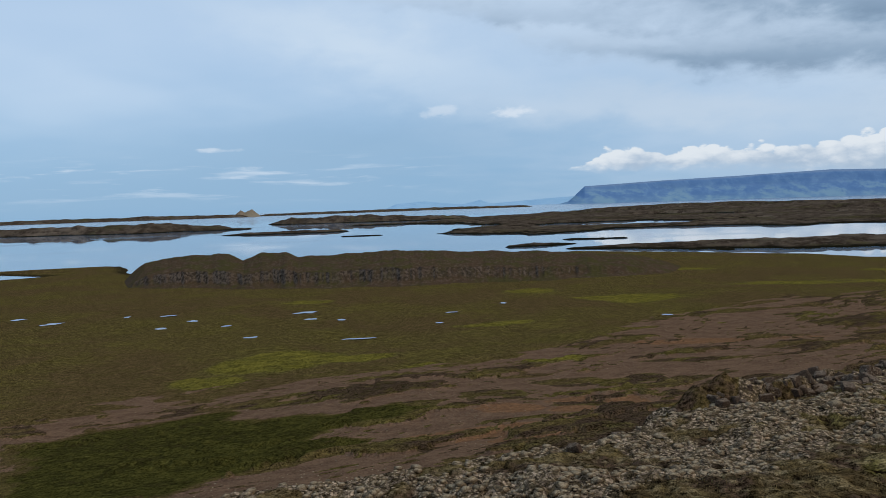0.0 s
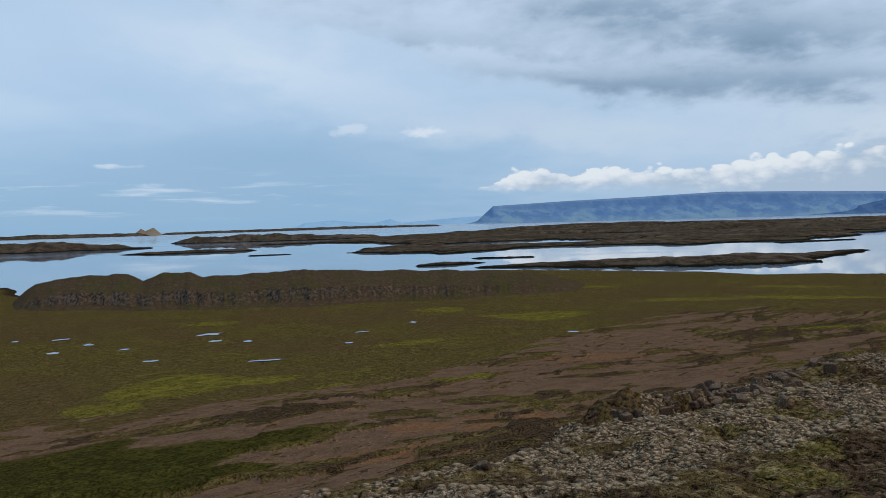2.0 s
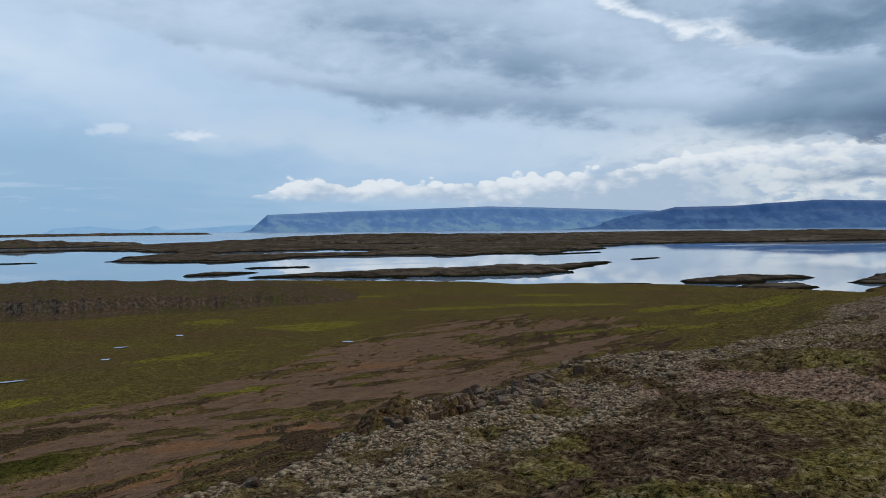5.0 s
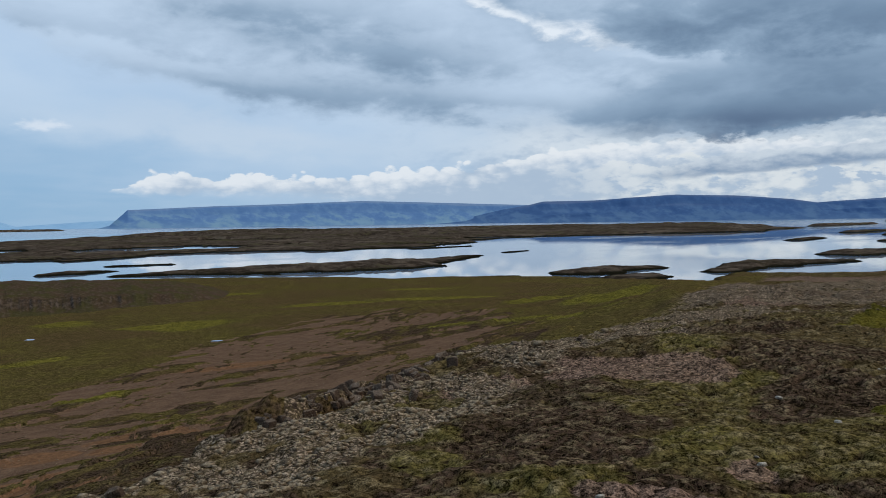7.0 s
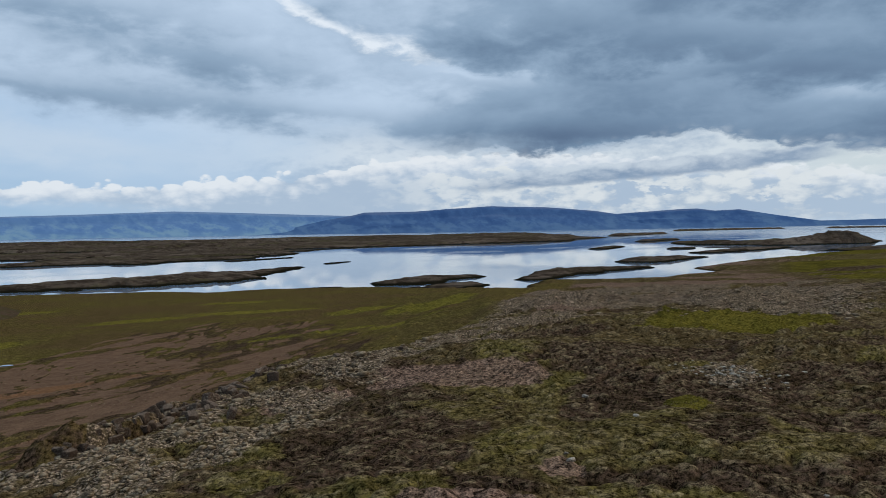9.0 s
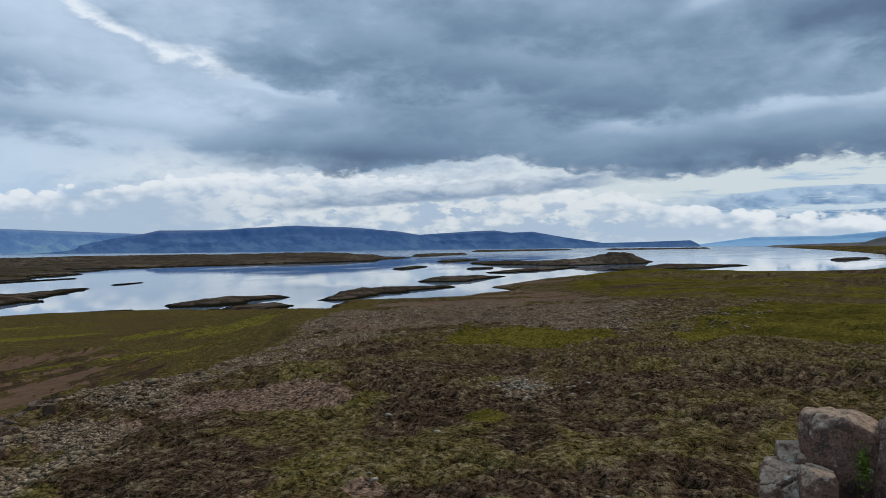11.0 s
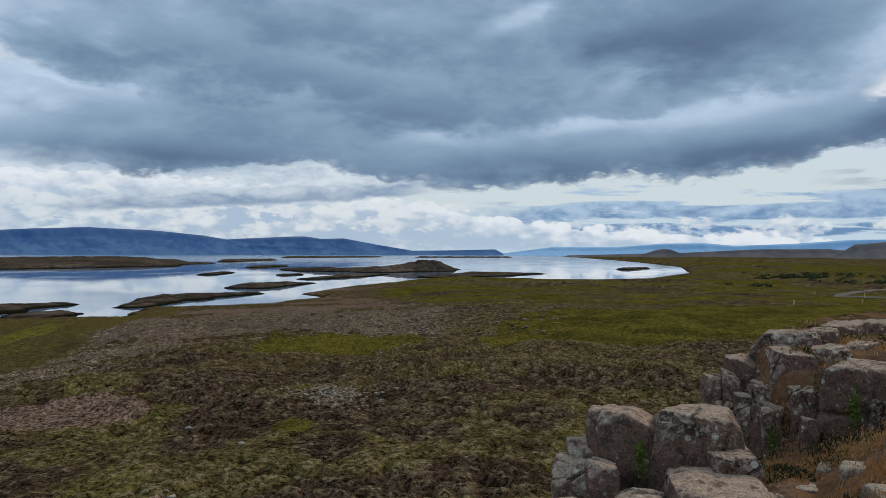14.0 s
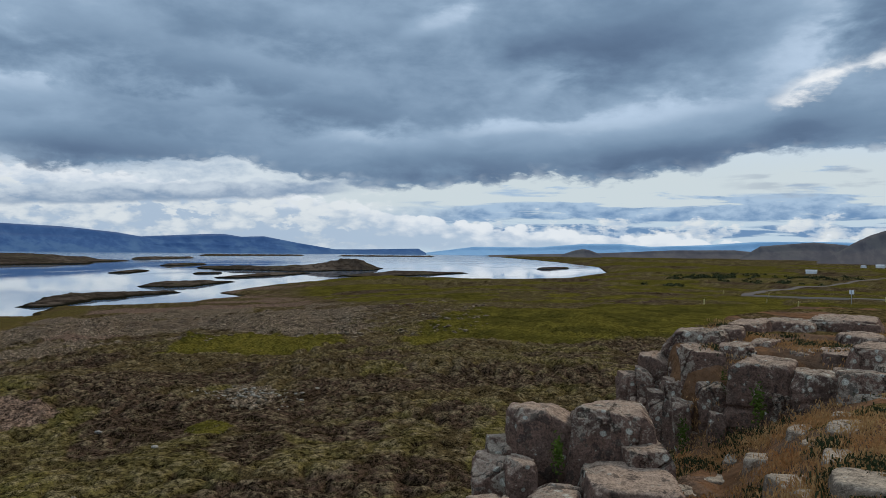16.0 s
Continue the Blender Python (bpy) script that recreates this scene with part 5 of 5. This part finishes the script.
def scatter(name, label, count, chooser, sizes, mat, seed):
    rng = np.random.default_rng(seed)
    X, Y = chooser(rng, count)
    S = sizes[0] * (sizes[1] / sizes[0]) ** (rng.random(len(X)) ** 2.2)
    Z = land(X.copy(), Y.copy())
    allp, allf, base = [], [], 0
    kinds = [pebble_points(seed * 10 + k) for k in range(6)]
    for k, (P, F) in enumerate(kinds):
        sel = np.arange(len(X)) % 6 == k
        m = int(sel.sum())
        a = rng.random(m) * 6.283
        c, s = np.cos(a)[:, None], np.sin(a)[:, None]
        size = S[sel][:, None]
        x, y, z = P[None, :, 0] * size, P[None, :, 1] * size, P[None, :, 2] * size
        V = np.stack([x * c - y * s + X[sel][:, None], x * s + y * c + Y[sel][:, None], z + Z[sel][:, None]], -1)
        allp.append(V.reshape(-1, 3))
        allf.append((F[None] + (np.arange(m) * len(P))[:, None, None]).reshape(-1, 3) + base)
        base += m * len(P)
    me = from_arrays(name, np.concatenate(allp), np.concatenate(allf))
    return tagged(put(name, me, mat), label, "stones", kind="stuff")


def on_rock(rng, n):
    r, a = 9 + 75 * rng.random(n * 9) ** 1.3, np.radians(-30 + 125 * rng.random(n * 9))
    X, Y = r * np.sin(a), r * np.cos(a)
    keep = (cover(X, Y)[2] > 0.45) & (knoll(X, Y) < 0.1)
    return X[keep][:n], Y[keep][:n]


def on_gravel(rng, n):
    r, a = 12 + 80 * rng.random(n * 12), np.radians(-25 + 115 * rng.random(n * 12))
    X, Y = r * np.sin(a), r * np.cos(a)
    c = cover(X, Y)
    keep = (np.maximum(c[5], c[0] * 0.6) > 0.45) & (knoll(X, Y) < 0.1)
    return X[keep][:n], Y[keep][:n]


scatter("rubble", "pale grey broken stones along the terrace rim", 15000, on_rock, (0.035, 0.17), MAT_STONE, 11)
def on_far_stones(rng, n):
    r, a = 42 + 70 * rng.random(n * 6), np.radians(36 + 48 * rng.random(n * 6))
    X, Y = r * np.sin(a), r * np.cos(a)
    keep = (fbm(X / 13, Y / 13, 123, 4) > 0.47) & (fbm(X / 2.5, Y / 2.5, 129, 3) > 0.5) & (rim_side(X, Y) > 0.5)
    return X[keep][:n], Y[keep][:n]


scatter("rubble", "pinkish brown broken stones over the far terrace", 3200, on_far_stones, (0.07, 0.32), MAT_STONE, 13)
scatter("gravel", "small pinkish stones strewn over bare earth", 3500, on_gravel, (0.02, 0.09), MAT_STONE, 12)

def on_lichen_patch(rng, n):
    cx, cy = polar(67, 21.9)
    return cx + rng.normal(0, 0.5, n), cy + rng.normal(0, 0.8, n)


scatter("rubble", "pale lichen-covered stones in a patch on the heath", 170, on_lichen_patch, (0.04, 0.16), MAT_PALE, 14)
for k, (az, r, size) in enumerate(((55.7, 13.4, 0.13), (60.4, 17.0, 0.12), (56.8, 18.6, 0.12), (55.4, 13.6, 0.07), (44.6, 10.8, 0.1), (73, 12.6, 0.07))):
    P, F = pebble_points(170 + k)
    me = from_arrays("boulder", P * size, F)
    ob = put("boulder", me, MAT_PALE)
    x, y = polar(az, r)
    ob.matrix_world = pose(x, y, ground_at(x, y) + 0.2 * size, 6, -5, 50 * k)
    tagged(ob, "single pale stone lying in the heath", "boulder", "stones on the heath")

# single boulders along the rim and on the heath
STONES = []
for k in range(4):
    P, F = pebble_points(70 + k)
    STONES.append(from_arrays("boulder", P, F))
rng = np.random.default_rng(5)
BX, BY = on_rock(rng, 46)
for i, (x, y) in enumerate(zip(BX, BY)):
    far = math.hypot(x, y)
    ob = new("boulder", STONES[i % 4])
    if not STONES[i % 4].materials:
        STONES[i % 4].materials.append(MAT_STONE)
    s = rng.uniform(0.12, 0.22) * (1 + far / 60)
    ob.matrix_world = pose(x, y, ground_at(x, y) + 0.12 * s, rng.uniform(-15, 15), rng.uniform(-15, 15), rng.uniform(0, 360)) @ Matrix.Diagonal((s, s, s, 1))
    tagged(ob, "pale grey angular boulder on the stony rim", "boulder", "boulders on the rim")


# ---- grass ----
def blades(name, label, X, Y, Z, per, length, width, spread, mat, seed, category="grass"):
    """Tufts of bent blades, two triangles each."""
    rng = np.random.default_rng(seed)
    n = len(X) * per
    bx, by, bz = (np.repeat(v, per) for v in (X, Y, Z))
    bx, by = bx + rng.normal(0, spread, n), by + rng.normal(0, spread, n)
    a = rng.random(n) * 6.283
    ln = length * rng.uniform(0.5, 1.3, n) * np.repeat(rng.uniform(0.6, 1.3, len(X)), per)
    tilt = rng.uniform(0.15, 0.95, n)
    dx, dy = np.cos(a), np.sin(a)
    wx, wy = -dy * width, dx * width
    p0 = np.stack([bx - wx, by - wy, bz - 0.02], -1)
    p1 = np.stack([bx + wx, by + wy, bz - 0.02], -1)
    mid = np.stack([bx + dx * ln * tilt * 0.35 + wx * 0.7, by + dy * ln * tilt * 0.35 + wy * 0.7, bz + ln * 0.6], -1)
    tip = np.stack([bx + dx * ln * tilt, by + dy * ln * tilt, bz + ln * (1.05 - 0.5 * tilt)], -1)
    P = np.stack([p0, p1, mid, tip], 1).reshape(-1, 3)
    k = np.arange(n)[:, None] * 4
    F = np.concatenate([k + np.array([[0, 1, 2]]), k + np.array([[0, 2, 3]])])
    return tagged(put(name, from_arrays(name, P, F), mat), label, category, kind="stuff")


def near_heath(rng, n, r0, r1):
    r, a = np.sqrt(r0 ** 2 + (r1 ** 2 - r0 ** 2) * rng.random(n * 2)), np.radians(-30 + 128 * rng.random(n * 2))
    X, Y = r * np.sin(a), r * np.cos(a)
    c = cover(X, Y)
    keep = (rim_side(X, Y) > 0) & (c[2] < 0.5) & (c[0] < 0.5) & (c[5] < 0.5) & (knoll(X, Y) < 0.05)
    return X[keep][:n], Y[keep][:n]


rng = np.random.default_rng(21)
X, Y = near_heath(rng, 2600, 7, 20)
blades("heath_grass", "short brown and yellow moor grass and heather tufts", X, Y, land(X.copy(), Y.copy()), 5, 0.035, 0.006, 0.09, MAT_HEATH, 31)
X, Y = near_heath(rng, 700, 20, 40)
blades("heath_grass", "short brown and yellow moor grass and heather tufts", X, Y, land(X.copy(), Y.copy()), 5, 0.04, 0.010, 0.14, MAT_HEATH, 32)
a, r = np.radians(93 + 26 * rng.random(7000)), 5.2 + 14 * rng.random(7000) ** 1.4
X, Y = r * np.sin(a), r * np.cos(a)
keep = (fbm(X / 1.1, Y / 0.8, 505, 3) > 0.53) & (knoll(X, Y) > 0.25)
X, Y = X[keep], Y[keep]
blades("dry_grass", "rust-brown dry grass tufts on the knoll", X, Y, land(X.copy(), Y.copy()), 24, 0.045, 0.003, 0.12, MAT_STRAW, 33)
keep = (fbm(X / 0.7, Y / 0.6, 515, 3) > 0.56)
blades("crowberry", "low green crowberry mats between the rocks", X[keep], Y[keep], land(X[keep].copy(), Y[keep].copy()), 30, 0.05, 0.010, 0.09, MAT_SHRUB, 34, "plant")


def leafy(name, x, y, z, size, n, seed, label):
    rng = np.random.default_rng(seed)
    P = rng.normal(0, 1, (n, 3)) * np.array([0.45, 0.2, 0.6]) * size + np.array([x, y, z])
    d1, d2 = rng.normal(0, 1, (n, 3)), rng.normal(0, 1, (n, 3))
    d1 /= np.linalg.norm(d1, axis=1)[:, None]
    d2 /= np.linalg.norm(d2, axis=1)[:, None]
    l = size * 0.16
    V = np.stack([P - d1 * l, P + d2 * l * 0.5, P + d1 * l, P - d2 * l * 0.5], 1).reshape(-1, 3)
    F = np.arange(n * 4).reshape(-1, 4)
    return tagged(put(name, from_arrays(name, V, F), MAT_GREEN), label, "plant", kind="stuff")


leafy("fern", 8.35, 0.04, 15.89, 0.16, 200, 1, "bright green fern growing in a rock crack")
leafy("fern", 11.87, -1.74, 15.33, 0.2, 140, 2, "green fern on a shaded rock ledge")
leafy("fern", 11.43, -2.71, 15.92, 0.22, 180, 3, "green plant tucked under a basalt block")
leafy("fern", 12.12, -2.37, 16.15, 0.14, 90, 4, "yellow-green plant between basalt blocks")


# ---- road, sign, markers, farms ----
def part(name, bm, material, parent, label=""):
    me = bpy.data.meshes.new(name)
    bm.to_mesh(me)
    bm.free()
    ob = put(name, me, material, parent)
    if label:
        tagged(ob, label)
    return ob


def box(bm, w, d, h, m):
    made = bmesh.ops.create_cube(bm, size=1.0, matrix=m @ Matrix.Diagonal((w, d, h, 1)))
    return made["verts"]


def rod(bm, r, h, m):
    bmesh.ops.create_cone(bm, cap_ends=True, segments=10, radius1=r, radius2=r, depth=h, matrix=m @ Matrix.Translation((0, 0, h / 2)))


def road_strip(line, width, label):
    c = np.array(line, float)
    t = np.concatenate([[0], np.cumsum(np.hypot(*np.diff(c, axis=0).T))])
    k = np.linspace(0, t[-1], int(t[-1] / 2.5) + 2)
    xs, ys = np.interp(k, t, c[:, 0]), np.interp(k, t, c[:, 1])
    for _ in range(12):
        xs[1:-1], ys[1:-1] = (xs[:-2] + xs[1:-1] * 2 + xs[2:]) / 4, (ys[:-2] + ys[1:-1] * 2 + ys[2:]) / 4
    tx, ty = np.gradient(xs), np.gradient(ys)
    n = np.hypot(tx, ty)
    u = np.linspace(-1, 1, 7)
    X = xs[:, None] - ty[:, None] / n[:, None] * u * width / 2
    Y = ys[:, None] + tx[:, None] / n[:, None] * u * width / 2
    Z = land(xs.copy(), ys.copy())
    for _ in range(8):
        Z[1:-1] = (Z[:-2] + Z[1:-1] * 2 + Z[2:]) / 4
    Z = Z[:, None] + 0.3 - 0.5 * np.abs(u) ** 6 - 0.05 * u * u
    tagged(put("road", grid_mesh("road", X, Y, Z), MAT_ROAD), label, "road", kind="structure")


def road_material():
    m, t, p = nodes_of("gravel_road")
    v = place(t)
    n1, n2 = cloud(v, 0.5, 5, 0.6), cloud(v, 6.0, 4, 0.6)
    paint(t, p, blend(n1 * 0.5 + n2 * 0.5, (0.11, 0.094, 0.080), (0.19, 0.165, 0.142)), 1.0, 0.0)
    bump(t, p, n2, 0.5, 0.05)
    return m


def worn(name, a, b, scale=6.0, rough=0.6):
    m, t, p = nodes_of(name)
    n = cloud(where(t), scale, 5, 0.6)
    paint(t, p, blend(n.rise(0.35, 0.7), a, b), rough, 0.3)
    return m


MAT_ROAD = road_material()
MAT_STEEL = worn("galvanised_steel", (0.28, 0.29, 0.30), (0.40, 0.41, 0.42), 9, 0.5)
MAT_PLATE = worn("sign_white", (0.70, 0.71, 0.72), (0.80, 0.80, 0.80), 4, 0.5)
MAT_SIGNBLUE = worn("sign_blue", (0.03, 0.06, 0.16), (0.05, 0.08, 0.20), 4, 0.5)
MAT_POST = worn("marker_yellow", (0.42, 0.34, 0.12), (0.60, 0.52, 0.25), 8, 0.7)
MAT_REFLECT = worn("reflector_white", (0.75, 0.75, 0.72), (0.85, 0.85, 0.82), 8, 0.4)
MAT_WALL = worn("white_render", (0.66, 0.66, 0.64), (0.78, 0.78, 0.76), 1, 0.8)
MAT_ROOF = worn("farm_roof", (0.30, 0.31, 0.31), (0.50, 0.50, 0.49), 1, 0.6)
MAT_GLASS = worn("dark_pane", (0.02, 0.025, 0.03), (0.03, 0.035, 0.04), 1, 0.1)

road_strip([(640, -290), (560, -222), (470, -164), (402, -129), (349, -96), (300, -76), (262, -63), (229, -54), (206, -45), (196, -42), (180, -40), (168, -44), (163, -54), (166, -66), (176, -84), (190, -104)], 3.0, "pale gravel road curving over the moor")


def road_sign(x, y):
    z = ground_at(x, y)
    root = tagged(new("road_sign"), "white roadside sign plate on a steel post", "sign")
    root.matrix_world = pose(x, y, z, 0, 0, 64)
    bm = bmesh.new()
    rod(bm, 0.035, 2.35, Matrix.Translation((0, 0, -0.3)))
    part("post", bm, MAT_STEEL, root)
    bm = bmesh.new()
    vs = box(bm, 0.66, 0.03, 0.62, Matrix.Translation((0, -0.055, 1.78)))
    bmesh.ops.bevel(bm, geom=[e for e in bm.edges if abs(e.verts[0].co.y - e.verts[1].co.y) > 0.02], offset=0.05, segments=3, affect="EDGES")
    plate = part("plate", bm, MAT_PLATE, root, "white enamelled sign plate")
    bm = bmesh.new()
    box(bm, 0.30, 0.012, 0.30, Matrix.Translation((0, -0.078, 1.80)))
    part("symbol", bm, MAT_SIGNBLUE, plate, "dark blue symbol")
    bm = bmesh.new()
    box(bm, 0.10, 0.05, 0.05, Matrix.Translation((0, -0.02, 1.95)))
    part("clamp", bm, MAT_STEEL, root)


road_sign(119.9, -40.6)


def marker_post(x, y, h, lean, turn):
    root = tagged(new("marker_post"), "slim yellow roadside marker post leaning in the grass", "post", "marker posts")
    root.matrix_world = pose(x, y, ground_at(x, y) - 0.15, lean, lean * 0.4, turn)
    bm = bmesh.new()
    box(bm, 0.11, 0.06, h, Matrix.Translation((0, 0, h / 2)))
    bmesh.ops.bevel(bm, geom=bm.edges[:], offset=0.012, segments=1, affect="EDGES")
    part("shaft", bm, MAT_POST, root)
    bm = bmesh.new()
    box(bm, 0.07, 0.02, 0.14, Matrix.Translation((0, -0.037, h - 0.16)))
    part("reflector", bm, MAT_REFLECT, root, "small white reflector")


for x, y, h, lean, turn in ((168.4, -41.0, 1.1, 3, 60), (109.8, -26.4, 1.15, -22, 70), (82.5, -22.9, 0.95, -9, 80), (206.7, -39.2, 1.0, 2, 55), (94.7, -15.8, 0.8, 4, 50), (150, -56.5, 1.1, 5, 60)):
    marker_post(x, y, h, lean, turn)


def farmhouse(x, y, turn, w, d, h, label):
    root = tagged(new("farmhouse"), label, "house", "farm buildings")
    root.matrix_world = pose(x, y, ground_at(x, y) - 0.3, 0, 0, turn)
    bm = bmesh.new()
    box(bm, w, d, h, Matrix.Translation((0, 0, h / 2)))
    part("wall", bm, MAT_WALL, root)
    bm = bmesh.new()
    e = 0.3
    v = [bm.verts.new(c) for c in ((-w / 2 - e, -d / 2 - e, h), (w / 2 + e, -d / 2 - e, h), (w / 2 + e, d / 2 + e, h), (-w / 2 - e, d / 2 + e, h), (-w / 2 - e, 0, h + d * 0.28), (w / 2 + e, 0, h + d * 0.28))]
    for f in ((0, 1, 5, 4), (2, 3, 4, 5), (0, 4, 3), (1, 2, 5), (3, 2, 1, 0)):
        bm.faces.new([v[i] for i in f])
    part("roof", bm, MAT_ROOF, root, "pale sheet-metal gable roof")
    for i in range(3):
        bm = bmesh.new()
        box(bm, 0.9, 0.08, 0.9, Matrix.Translation(((i - 1) * w / 3.4, -d / 2 - 0.02, h * 0.55)))
        part("window", bm, MAT_GLASS, root, "dark window pane")


farmhouse(655.7, -191.6, 72, 8, 5, 2.0, "low white farm building on the far moor")
farmhouse(952, -353, 60, 9, 6, 2.6, "white farmhouse far off on the moor")
farmhouse(935, -329, 40, 5, 4, 2.2, "small white outbuilding far off on the moor")


def shrubs():
    rng = np.random.default_rng(77)
    P, F, base = [], [], 0
    spots = []
    for az, r, da, dr, n in ((99.5, 480, 2.2, 40, 40), (101, 570, 3.0, 50, 45), (104, 420, 3.0, 30, 14), (107, 520, 3.0, 40, 34), (97, 350, 1.4, 24, 7)):
        a = np.radians(az + rng.normal(0, da / 2, n))
        q = r + rng.normal(0, dr / 2, n)
        spots.append(np.stack([q * np.sin(a), q * np.cos(a)], -1))
    S = np.concatenate(spots)
    Z = land(S[:, 0].copy(), S[:, 1].copy())
    n = 46
    size = rng.uniform(0.6, 1.5, len(S))
    C = rng.normal(0, 1, (len(S), n, 3)) * np.array([0.9, 0.9, 0.42]) * size[:, None, None]
    C[:, :, 2] = np.abs(C[:, :, 2])
    C += np.stack([S[:, 0], S[:, 1], Z], -1)[:, None, :]
    d1, d2 = rng.normal(0, 0.5, C.shape), rng.normal(0, 0.5, C.shape)
    V = np.stack([C, C + d1, C + d2], 2).reshape(-1, 3)
    tagged(put("scrub", from_arrays("scrub", V, np.arange(len(V)).reshape(-1, 3)), MAT_SHRUB), "dark green birch and willow scrub on the far moor", "shrubs", kind="stuff")


shrubs()
